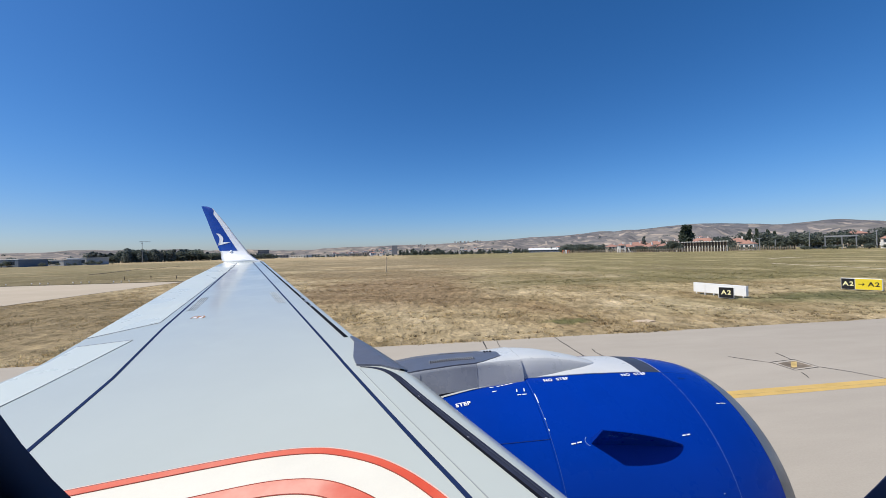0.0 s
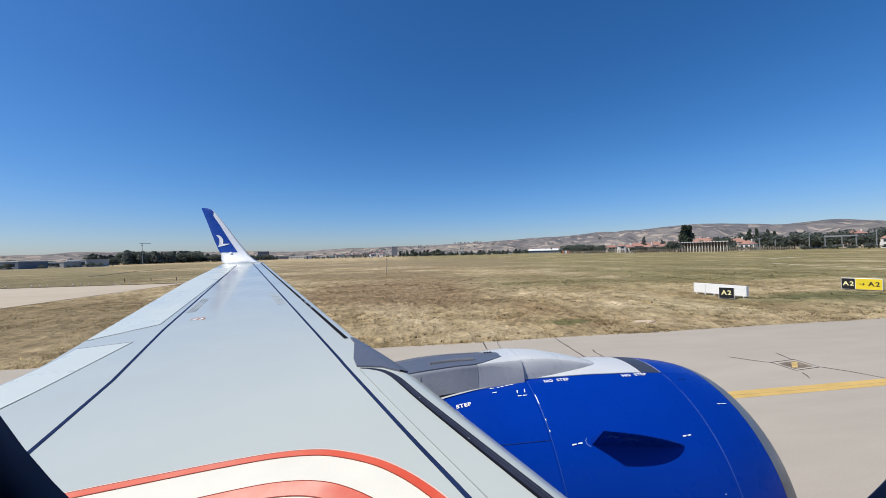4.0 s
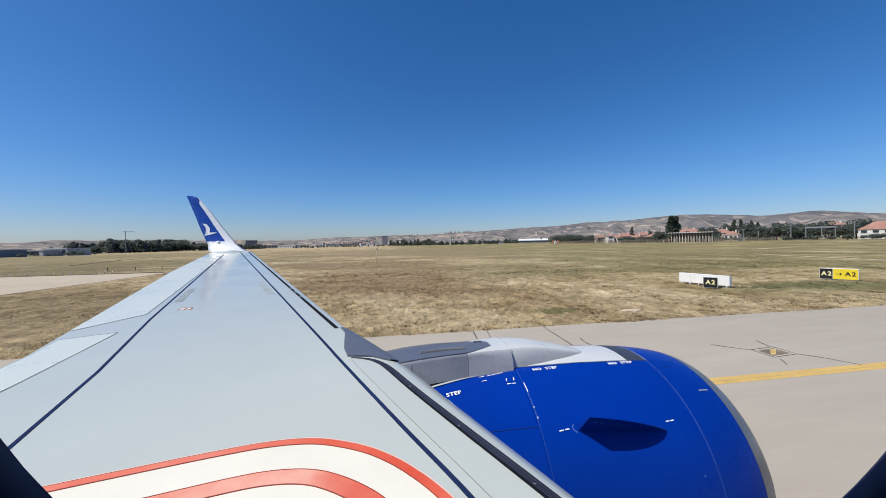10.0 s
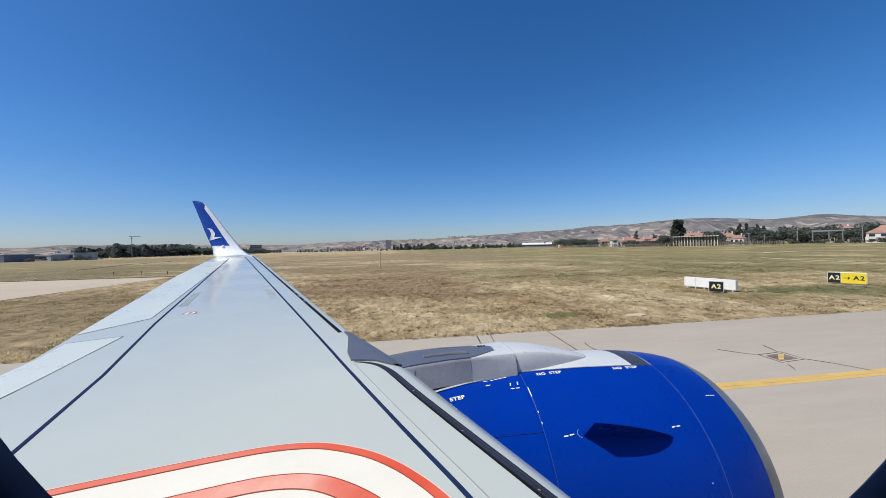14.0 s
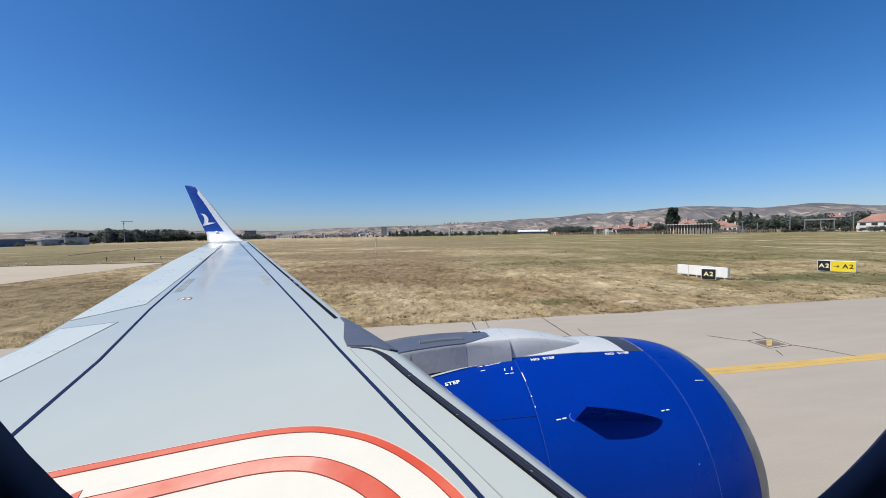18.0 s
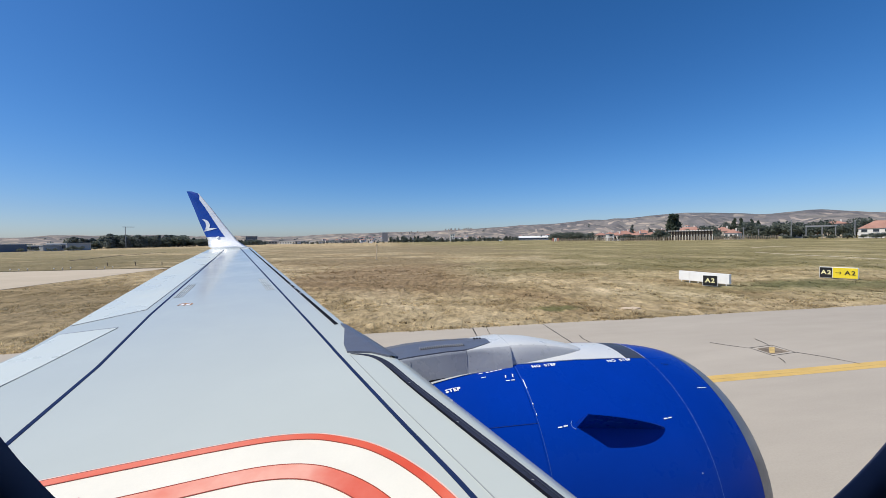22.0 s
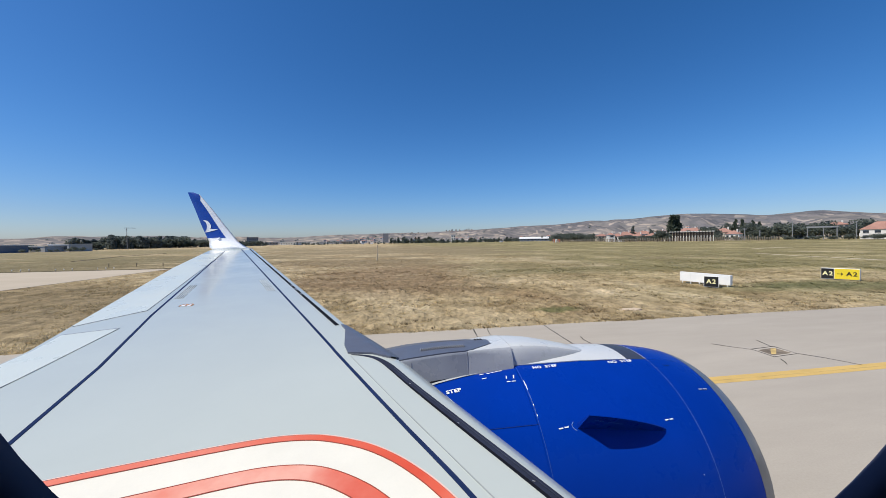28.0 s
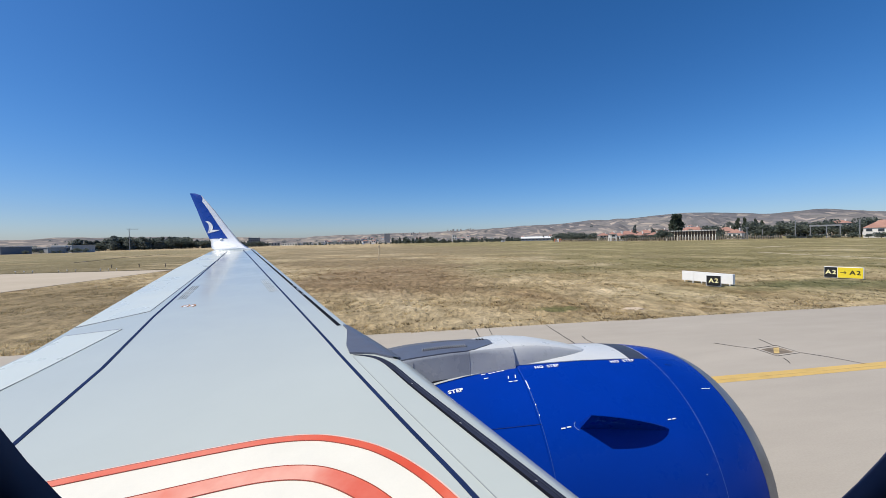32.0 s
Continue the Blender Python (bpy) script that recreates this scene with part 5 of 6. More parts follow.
guard = thing("guard_lamp", (-34.4, 10.8, PAVE), "small dark guard lamp standing on the painted panel", "lamp")
part("stalk", rod(bmesh.new(), (0, 0, -0.01), (0, 0, 0.26), 0.04, 0.04, 8), M_POST, guard)
part("head", boxed(-0.14, 0.14, -0.10, 0.10, 0.25, 0.45, bevel=0.03), M_POST, guard)
crate = thing("marker_box", (-126.8, 90.4, 0), "small orange marker box in the grass", "box", "marker boxes")
part("body", boxed(-0.4, 0.4, -0.4, 0.4, -0.02, 0.85, bevel=0.03), M_ORANGE, crate)
part("lid", boxed(-0.44, 0.44, -0.44, 0.44, 0.85, 0.92, bevel=0.02), M_ORANGE, crate)
copy_thing(crate, pose(-125.2, 90.7, 0))

# two orange and white antenna huts, far out
for deg, r, mt, lab in ((26.5, 342, M_ORANGE, "small orange equipment hut in the field"), (26.87, 342, M_SIGNWHITE, "small white equipment hut in the field"), (27.24, 342, M_ORANGE, "small orange equipment hut in the field")):
    x, y = at_bearing(deg, r)
    h = thing("equipment_hut", (x, y, flat(x, y)), lab, "hut", "equipment huts", turn=-deg)
    part("wall", boxed(-0.85, 0.85, -1, 1, -0.1, 2.9, bevel=0.04), mt, h)
    part("roof", boxed(-0.95, 0.95, -1.1, 1.1, 2.9, 3.1), M_FLAT, h)
    part("door", boxed(-0.4, 0.4, -1.05, -0.99, 0, 1.9), M_GALV, h)


# ---- buildings ----
def building(name, deg, r, w, d, h, wall, roof="flat", storeys=2, bays=4, label="", category="house", group="", turn=None, over=0.5, rise=2.4, slab=0.6):
    x, y = at_bearing(deg, r)
    ob = thing(name, (x, y, flat(x, y)), label, category, group, turn=-deg if turn is None else turn)
    part("wall", boxed(-w / 2, w / 2, -d / 2, d / 2, -0.2, h), M_WALLS[wall], ob)
    if roof == "flat":
        part("roof", boxed(-w / 2 - 0.3, w / 2 + 0.3, -d / 2 - 0.3, d / 2 + 0.3, h, h + slab), M_WALLS["white"] if wall == "slate" else M_FLAT, ob, "flat roof slab")
    else:
        bm = bmesh.new()
        a, b = w / 2 + over, d / 2 + over
        k = max(0.2, a - b)
        lo = [bm.verts.new(p) for p in ((-a, -b, h), (a, -b, h), (a, b, h), (-a, b, h))]
        ri = [bm.verts.new(p) for p in ((-k, 0, h + rise), (k, 0, h + rise))]
        bm.faces.new((lo[0], lo[1], ri[1], ri[0])); bm.faces.new((lo[1], lo[2], ri[1])); bm.faces.new((lo[2], lo[3], ri[0], ri[1])); bm.faces.new((lo[3], lo[0], ri[0])); bm.faces.new(lo[::-1])
        rf = part("roof", bm, M_TILE, ob, "terracotta hipped roof")
        part("chimney", boxed(w * 0.18, w * 0.18 + 0.9, -0.4, 0.5, h + rise * 0.3, h + rise + 1.0), M_WALLS["white"], rf)
    sh = h / storeys
    for s in range(storeys):
        for k in range(bays):
            cx = -w / 2 + w * (k + 0.5) / bays
            ww, z0, z1 = w / bays * 0.52, s * sh + sh * 0.28, s * sh + sh * 0.80
            wi = part("window", boxed(cx - ww / 2, cx + ww / 2, -d / 2 - 0.06, -d / 2 + 0.05, z0, z1), M_PANE, ob)
            part("sill", boxed(cx - ww / 2 - 0.1, cx + ww / 2 + 0.1, -d / 2 - 0.18, -d / 2 + 0.04, z0 - 0.16, z0), M_WALLS["white"], wi)
    part("door", boxed(-w * 0.04 - 0.5, -w * 0.04 + 0.5, -d / 2 - 0.09, -d / 2 + 0.02, 0, 2.2), M_WOOD, ob)
    return ob


V = "village houses"
for deg, r, w, d, h, wall, storeys, bays, rise, turn, label in (
        (34.4, 348, 5, 8, 6.0, "white", 2, 1, 1.8, -20, "narrow white house with a small red roof"),
        (35.3, 352, 10, 9, 4.6, "white", 1, 3, 2.6, -52, "low white house with terracotta hipped roof"),
        (36.3, 366, 13, 11, 5.6, "cream", 2, 4, 3.2, -18, "cream house with broad terracotta roof behind shrubs"),
        (37.0, 392, 11, 9, 7.6, "cream", 2, 3, 2.6, -40, "cream house with weathered red roof"),
        (37.9, 356, 9, 9, 4.4, "cream", 1, 3, 2.8, -60, "low cream house with red tiled roof"),
        (38.6, 385, 13, 9, 6.4, "white", 2, 4, 3.0, -30, "white house with red tiled roof among trees"),
        (39.6, 360, 9, 8, 4.6, "cream", 1, 3, 2.4, -25, "small cream house with red roof"),
        (40.4, 396, 14, 10, 6.6, "cream", 2, 4, 3.2, -48, "long cream house with weathered red roof"),
        (43.9, 424, 20, 11, 8.6, "cream", 2, 5, 3.4, -44, "long house with terracotta roof behind the colonnade"),
        (45.4, 415, 12, 10, 8.0, "white", 2, 4, 3.0, -30, "white house with red roof behind the colonnade"),
        (47.4, 384, 13, 11, 6.6, "cream", 2, 4, 3.6, -47, "pale house with terracotta roof beside poplars"),
        (48.4, 372, 9, 9, 5.0, "white", 1, 3, 3.0, -64, "low white house with terracotta roof under a tall tree"),
        (51.2, 440, 11, 8, 8.2, "cream", 2, 3, 2.4, -51, "cream house half hidden by dark trees"),
        (54.0, 430, 12, 9, 7.8, "white", 2, 3, 3.0, -70, "white house half hidden by dark trees"),
        (57.0, 430, 14, 11, 11.2, "cream", 3, 4, 2.4, -57, "tall cream house with terracotta roof over the trees"),
        (60.6, 372, 25, 14, 6.4, "white", 2, 5, 5.2, -60.6, "white house with a large terracotta roof"),
        (63.5, 372, 16, 12, 8.4, "cream", 2, 4, 2.4, -63.5, "cream house with terracotta roof"),
        (33.2, 470, 12, 9, 5.6, "cream", 2, 3, 2.8, -10, "small cream house with red roof")):
    building("house", deg, r, w, d, h, wall, "hip", storeys, bays, label, group=V, rise=rise, turn=turn)
I = "industrial buildings"
building("office_building", -42.3, 430, 40, 18, 5.4, "slate", "flat", 1, 3, "blue-grey glazed office building", "office", I, turn=-15)
building("warehouse", -38.9, 440, 34, 20, 4.2, "grey", "flat", 1, 2, "long grey warehouse with a flat roof", "warehouse", I, turn=-15)
building("warehouse", -36.7, 436, 19, 18, 5.6, "grey", "flat", 1, 3, "grey low industrial building", "warehouse", I, turn=-15)
building("warehouse", -46.5, 440, 40, 22, 9.0, "white", "flat", 1, 4, "long white warehouse with a flat roof", "warehouse", I, turn=-15)
building("hangar", -13.6, 780, 34, 20, 4.6, "white", "flat", 1, 6, "white low hangar with a flat roof", "hangar", I, turn=-22, slab=0.9)
building("hangar", -10.2, 790, 30, 18, 3.6, "white", "flat", 1, 7, "small white hangar beside the field", "hangar", I, turn=-24, slab=0.8)
building("hangar", -5.6, 830, 24, 18, 6.5, "cream", "flat", 1, 5, "low pale hangar beside the field", "hangar", I)
building("apartment_block", -18.6, 760, 19, 16, 15.5, "slate", "flat", 5, 6, "blue-grey apartment block behind the trees", "building", I)
hang = building("hangar", 23.8, 640, 52, 20, 3.9, "slate", "flat", 1, 9, "long white-roofed hangar behind the field", "hangar", I, slab=0.3)
bm = loft(bmesh.new(), [[(x, -10.8, 3.95), (x, 10.4, 6.9), (x, 10.4, 7.3), (x, -10.8, 4.4)] for x in (-27, 27)])
part("pitched_roof", bm, M_SIGNWHITE, hang, "white sloping roof")
building("hangar", 31.0, 600, 22, 16, 4.5, "cream", "flat", 1, 5, "low cream shed behind the field", "hangar", I)
building("control_cabin", 11.0, 760, 9, 9, 15.0, "white", "flat", 3, 2, "white airfield cabin on a tall base", "building", I)
building("equipment_cabin", 4.5, 700, 9, 7, 7.0, "white", "flat", 1, 2, "small white cabin on the airfield", "building", I)
building("tower_block", 0.3, 1020, 15, 16, 26, "stone", "flat", 8, 0, "grey tower block beyond the airfield", "building", I)



def van(deg, r, turn, label):
    x, y = at_bearing(deg, r)
    ob = thing("parked_van", (x, y, flat(x, y)), label, "van", "parked vans", turn=turn)
    bm = bmesh.new()
    side = [(-2.6, 0.4), (2.5, 0.4), (2.6, 1.1), (2.2, 1.3), (1.6, 2.2), (-2.5, 2.3), (-2.6, 2.1)]
    loft(bm, [[(px, y0, pz) for px, pz in side] for y0 in (-0.95, 0.95)])
    body = part("body", bm, M_SIGNWHITE, ob, "white van body")
    part("windscreen", boxed(1.75, 2.05, -0.8, 0.8, 1.5, 2.0), M_PANE, body)
    part("side_window", boxed(0.3, 1.5, -0.97, -0.94, 1.4, 1.95), M_PANE, body)
    for wx in (-1.6, 1.6):
        for wy in (-0.9, 0.9):
            bm = bmesh.new()
            rod(bm, (wx, wy - 0.1, 0.36), (wx, wy + 0.1, 0.36), 0.36, 0.36, 12)
            part("wheel", bm, M_TYRE, ob)
    return ob


van(-3.3, 620, 8, "white van parked by the airfield hangars")
van(-1.9, 625, 175, "white van parked near the airfield hangars")
van(18.6, 560, 10, "white van parked on the airfield track")
van(32.0, 480, 160, "white van parked beyond the field")
for deg, r, w, d, h, wall, lab in ((-15.9, 790, 16, 14, 6.0, "grey", "grey shed beside the pine belt"), (-6.0, 850, 20, 14, 7.0, "grey", "grey shed behind the airfield"), (-4.2, 860, 16, 12, 9.0, "cream", "cream block behind the airfield"),
                                  (14.2, 820, 15, 12, 7.5, "cream", "cream shed behind the tree belt"), (17.0, 800, 12, 10, 8.0, "white", "white house behind the tree belt"), (29.8, 640, 20, 12, 6.5, "white", "white shed behind the field")):
    building("shed", deg, r, w, d, h, wall, "flat", 1, 3, lab, "shed", I)
# scattered small houses on the lower slopes
far_house = building("far_house", 27.0, 1000, 11, 9, 6, "white", "hip", 1, 2, "tiny white house with red roof on the lower slope", "house", "slope houses")
for i in range(84):
    deg, r = random.uniform(-9, 62), random.uniform(960, 1500)
    copy_thing(far_house, pose(*at_bearing(deg, r), hill_z(deg, r) - 0.5, 0, 0, -deg + random.uniform(-40, 40)))

# far housing blocks standing on the slopes
far = None
for i in range(34):
    deg = random.uniform(9.8, 14.4) if i < 16 else random.uniform(0, 9) if i < 24 else random.uniform(30, 58)
    r = random.choice((2600, 2750, 2900)) if i < 24 else random.uniform(1150, 1500)
    z = hill_z(deg, r)
    if far is None:
        far = thing("far_block", (0, 0, 0), "tiny pale housing block on the far slope", "building", "far housing blocks")
        part("wall", boxed(-4.5, 4.5, -4, 4, -6, 13), M_WALLS["cream"], far)
        part("roof", boxed(-4.7, 4.7, -4.2, 4.2, 13, 13.6), M_FLAT, far)
        for s in range(4):
            for k in (-2.2, 2.2):
                part("window", boxed(k - 1.1, k + 1.1, -4.1, -3.9, 1 + s * 3, 2.8 + s * 3), M_PANE, far)
        far.matrix_world = pose(*at_bearing(deg, r), z, 0, 0, -deg)
    else:
        copy_thing(far, pose(*at_bearing(deg, r), z - (0 if i < 24 else 9), 0, 0, -deg + random.uniform(-20, 20)))

# colonnade: white columns under a beam
x0, y0 = at_bearing(40.75, 330)
x1, y1 = at_bearing(46.35, 322)
col_len = math.hypot(x1 - x0, y1 - y0)
colon = thing("colonnade", (x0, y0, 1.22), "long row of pale columns under a white beam", "colonnade", turn=math.degrees(math.atan2(y1 - y0, x1 - x0)))
# added near-black sheet in place of the shade and foliage behind the columns
M_COLSHADE = surface("colonnade_shade_brown", (0.030, 0.025, 0.022), 0.9, var=0.3)
part("boarding", boxed(0, col_len, 0.7, 0.9, -0.2, 6.7), M_COLSHADE, colon, "added dark sheet for the shade and foliage behind the columns")
for k in range(19):
    x = col_len * k / 18
    part("column", boxed(x - 0.21, x + 0.21, -0.26, 0.26, -0.2, 4.2, bevel=0.04), M_WALLS["white"], colon)
    part("upper_post", boxed(x - 0.10, x + 0.10, -0.10, 0.10, 4.3, 6.9), M_WOOD, colon)
    part("lintel", boxed(x - 0.62, x + 0.62, -0.5, 0.5, 6.9, 7.45), M_WALLS["white"], colon, "white lintel block")


# masts, gantry and boundary fence
def mast(deg, r, h, label, arms=()):
    x, y = at_bearing(deg, r)
    ob = thing("mast", (x, y, flat(x, y)), label, "mast", "masts", turn=-deg)
    part("pole", rod(bmesh.new(), (0, 0, -0.2), (0, 0, h), 0.36, 0.24, 8), M_GALV, ob)
    for z, a, b in arms:
        part("arm", boxed(a, b, -0.2, 0.2, z, z + 0.45), M_GALV, ob)
    return ob


mast(-32.0, 520, 23.5, "tall grey mast with a crossbar behind trees", ((22.9, -2.2, 7.5), (20.8, -0.7, 0.7)))
mast(53.6, 380, 14, "tall grey steel lamp mast by the houses", ((13.2, -0.5, 0.5),))
mast(58.4, 380, 12.5, "grey steel lamp mast by the houses", ((11.8, -0.5, 0.5),))
mast(49.4, 350, 9.0, "grey steel utility pole by the village", ((8.2, -1.2, 1.2),))
mast(50.8, 350, 7.5, "grey steel utility pole by the village", ())
gx, gy = at_bearing(54.8, 372)
gan = thing("gantry", (gx, gy, flat(gx, gy)), "grey steel gantry on three posts", "gantry", turn=-55)
for x in (0, 8, 14.5):
    part("post", rod(bmesh.new(), (x, 0, -0.1), (x, 0, 9.2), 0.3, 0.3, 8), M_GALV, gan)
part("crossbeam", boxed(-0.6, 15.2, -0.4, 0.4, 8.4, 9.4), M_GALV, gan)
fence = thing("boundary_fence", (0, 0, 0), "long wooden post fence in front of the village", "fence")
post_mesh = None
for k in range(120):
    deg = 27.5 + 0.21 * k
    r = 332 - 14 * math.sin((deg - 27) / 25 * math.pi)
    x, y = at_bearing(deg, r)
    if post_mesh is None:
        p = part("post", boxed(-0.17, 0.17, -0.17, 0.17, -0.1, 2.7), M_WOOD, fence)
        post_mesh = p.data
    else:
        p = new("post", post_mesh)
        p.parent = fence
    p.location = (x, y, flat(x, y))
    p.scale = (1, 1, random.uniform(0.8, 1.2))
    if k:
        bm = bmesh.new()
        rod(bm, (*last, 1.9 + flat(*last)), (x, y, 1.9 + flat(x, y)), 0.05, 0.05, 4)
        part("wire", bm, M_GALV, fence)
    last = (x, y)


# ---- trees ----
def leaf_cloud(bm, n, place, size):
    for _ in range(n):
        c = place()
        d = Vector((random.gauss(0, 1), random.gauss(0, 1), random.gauss(0, 1))).normalized()
        e = d.orthogonal().normalized()
        f = d.cross(e)
        s = size * random.uniform(0.6, 1.3)
        k = random.uniform(0, 6.28)
        u, v = (e * math.cos(k) + f * math.sin(k)) * s, (f * math.cos(k) - e * math.sin(k)) * s * 0.75
        q = [bm.verts.new(c + w) for w in (-u, -v * 0.8, u, v)]
        bm.faces.new(q)
    return bm


def tree(kind, at, h, label, group):
    ob = thing("tree", at, label, "tree", group)
    bm = bmesh.new()
    trunk = 0.22 * h if kind != "poplar" else 0.1 * h
    rod(bm, (0, 0, -0.2), (0.02 * h, 0, h * 0.62), 0.022 * h, 0.008 * h, 7)
    for k in range(6):
        a = k * 1.05 + random.uniform(-0.2, 0.2)
        z = h * random.uniform(0.25, 0.5)
        rod(bm, (0.01 * h, 0, z), (0.2 * h * math.cos(a), 0.2 * h * math.sin(a), z + h * 0.18), 0.008 * h, 0.003 * h, 5)
    part("trunk", bm, M_BARK, ob, "brown trunk with limbs")
    if kind == "poplar":
        blobs = [(Vector((random.gauss(0, 0.035) * h, random.gauss(0, 0.035) * h, h * (0.12 + 0.80 * i / 13))), h * 0.115 * (0.55 + 0.6 * math.sin(math.pi * (0.18 + 0.75 * i / 13)))) for i in range(14)]
    elif kind == "pine":
        blobs = [(Vector((random.gauss(0, 0.04) * h, random.gauss(0, 0.04) * h, h * (0.16 + 0.76 * i / 9))), h * (0.20 - 0.145 * i / 9)) for i in range(10)]
    else:
        blobs = [(Vector((0.30 * h * math.cos(i * 2.4) * (i / 11) ** 0.5, 0.30 * h * math.sin(i * 2.4) * (i / 11) ** 0.5, h * random.uniform(0.30, 0.82))), h * random.uniform(0.13, 0.20)) for i in range(12)]

    def spot():
        c, r = random.choice(blobs)
        v = Vector((random.gauss(0, 1), random.gauss(0, 1), random.gauss(0, 1))).normalized() * r * random.uniform(0.72, 1.08)
        p = c + v
        p.z = max(p.z, h * 0.06)
        return p
    part("crown", leaf_cloud(bmesh.new(), 900, spot, h * 0.042), {"poplar": M_POPLAR, "pine": M_PINE}.get(kind, M_LEAF), ob, "dense dark green crown")
    return ob


protos = {}


def plant(kind, deg, r, h, label, group, wide=1.0):
    x, y = at_bearing(deg, r)
    if (kind, 0) not in protos:
        for v in range(3):
            protos[(kind, v)] = []
    v = random.randrange(3)
    if not protos[(kind, v)]:
        ob = tree(kind, (x, y, flat(x, y)), 10.0, label, group)
        protos[(kind, v)].append(ob)
    else:
        ob = copy_thing(protos[(kind, v)][0], pose(x, y, flat(x, y)))
        tagged(ob, label, "tree", group)
    ob.matrix_world = Matrix.LocRotScale((x, y, flat(x, y)), Euler((0, 0, random.uniform(0, 6.28))), (h / 10 * wide, h / 10 * wide, h / 10))
    return ob


# left-hand belt of pines behind the field
for i in range(120):
    deg = -36.5 + 19.5 * i / 119 + random.uniform(-0.2, 0.2)
    f = i / 119
    plant("pine" if random.random() < 0.6 else "round", deg, random.uniform(500, 545) + f * 150, random.uniform(9.5, 14.5) * (1.15 if -34 < deg < -26 else 0.9 if deg < -21 else 0.68), "dark green pine in a long tree belt", "pine belt", wide=random.uniform(1.4, 1.9))
for i in range(16):
    plant("round", -45 + 10 * i / 15 + random.uniform(-0.3, 0.3), random.uniform(408, 424), random.uniform(2.5, 5.0), "low dark shrub tree before the warehouses", "field shrubs", wide=1.5)
# middle distance belt
belt = []
for i in range(240):
    deg = -13 + 47 * i / 239 + random.uniform(-0.4, 0.4)
    if deg < 1.0 and random.random() < 0.5:
        continue
    tall = 1.35 if 1 < deg < 8 else 1.0 if deg > 1 else 0.55
    belt.append((random.choice(("pine", "pine", "poplar", "round", "round")), deg, random.uniform(640, 700), random.uniform(4.5, 9.5) * tall, random.uniform(1.1, 1.9)))
for i in range(30):
    plant("round", 26.4 + 5.2 * i / 29 + random.uniform(-0.2, 0.2), random.uniform(405, 450), random.uniform(6.5, 10.5), "dark green broadleaf tree before the hills", "village trees", wide=1.7)
plant("poplar", 41.9, 352, 22.0, "tall dense poplar beside the colonnade", "poplars", wide=1.0)
plant("poplar", 42.4, 355, 21.5, "tall dense poplar beside the colonnade", "poplars", wide=1.05)
leafbm, woodbm = bmesh.new(), bmesh.new()
for kind, deg, r, h, wide in belt:
    x, y = at_bearing(deg, r)
    turn = Matrix.LocRotScale((x, y, flat(x, y) - (0.14 * h if kind == "round" else 0.0)), Euler((0, 0, random.uniform(0, 6.28))), (h / 10 * wide, h / 10 * wide, h / 10))
    proto = protos[(kind, random.choice([v for v in range(3) if protos[(kind, v)]]))][0]
    for child in proto.children:
        into = leafbm if child.name.startswith("crown") else woodbm
        n0 = len(into.verts)
        into.from_mesh(child.data)
        into.verts.ensure_lookup_table()
        for k in range(n0, len(into.verts)):
            into.verts[k].co = turn @ into.verts[k].co
woods = tagged(part("woodland", leafbm, M_LEAF), "long dark green belt of distant trees", "trees", kind="stuff")
tagged(part("trunks", woodbm, M_BARK, woods), kind="stuff")
# dark hedge and tall cypresses beside the industrial buildings, back along the taxiway
for i in range(22):
    b, r = radians(-45 + 8.4 * i / 21), random.uniform(540, 572)
    x, y = r * math.sin(b) - 130, r * math.cos(b)
    plant("round", math.degrees(math.atan2(x, y)), math.hypot(x, y), random.uniform(10.5, 14), "dark green tree in a dense hedge", "hedge trees", wide=random.uniform(1.4, 1.9))
for b in (-40.9, -40.2, -39.0):
    x, y = 552 * math.sin(radians(b)) - 130, 552 * math.cos(radians(b))
    plant("poplar", math.degrees(math.atan2(x, y)), math.hypot(x, y), random.uniform(23, 26), "tall dark cypress above the hedge", "cypresses", wide=1.0)
# village trees and poplars
for deg, h in ((48.5, 19.0), (49.2, 19.0), (50.2, 17.5), (50.8, 16.0)):
    plant("poplar", deg, 420, h, "slim poplar among village trees", "poplars", wide=0.62)
for kind, deg, r, h, wide in (("pine", 37.2, 378, 14.5, 0.9), ("pine", 39.5, 374, 11.0, 1.0), ("round", 40.2, 322, 8.0, 1.2), ("round", 40.7, 322, 9.0, 1.1), ("round", 41.2, 323, 8.5, 1.2), ("pine", 35.6, 420, 9.0, 1.2),
                              ("round", 45.2, 362, 11.0, 1.1), ("round", 45.8, 360, 13.0, 1.1), ("round", 46.5, 362, 12.0, 1.2), ("round", 47.8, 424, 18.0, 0.9), ("round", 48.3, 424, 17.0, 0.9), ("round", 36.9, 350, 6.0, 1.2), ("round", 38.3, 348, 6.5, 1.2)):
    plant(kind, deg, r, h, "dark green tree standing between the houses", "village trees", wide=wide)
for i in range(64):
    deg = 38 + 25 * i / 63 + random.uniform(-0.3, 0.3)
    if 40.6 < deg < 46.5 and random.random() < 0.45:
        continue
    plant("round", deg, random.uniform(385, 440), random.uniform(8, 13.5) * (1.2 if deg > 50 else 0.85), "dark green broadleaf tree among the houses", "village trees", wide=1.25)
for i in range(60):
    if 33 < 30 + 32 * i / 59 < 46.8:
        continue
    plant("round", 30 + 32 * i / 59 + random.uniform(-0.4, 0.4), random.uniform(336, 346), random.uniform(2.2, 4.2), "low grey-green shrub by the fence", "fence shrubs", wide=random.uniform(1.6, 2.4))

for i in range(26):
    plant("round", 40.3 + 6.4 * i / 25 + random.uniform(-0.1, 0.1), random.uniform(342, 356), random.uniform(4.2, 7.5), "dark green tree behind the colonnade", "village trees", wide=1.6)

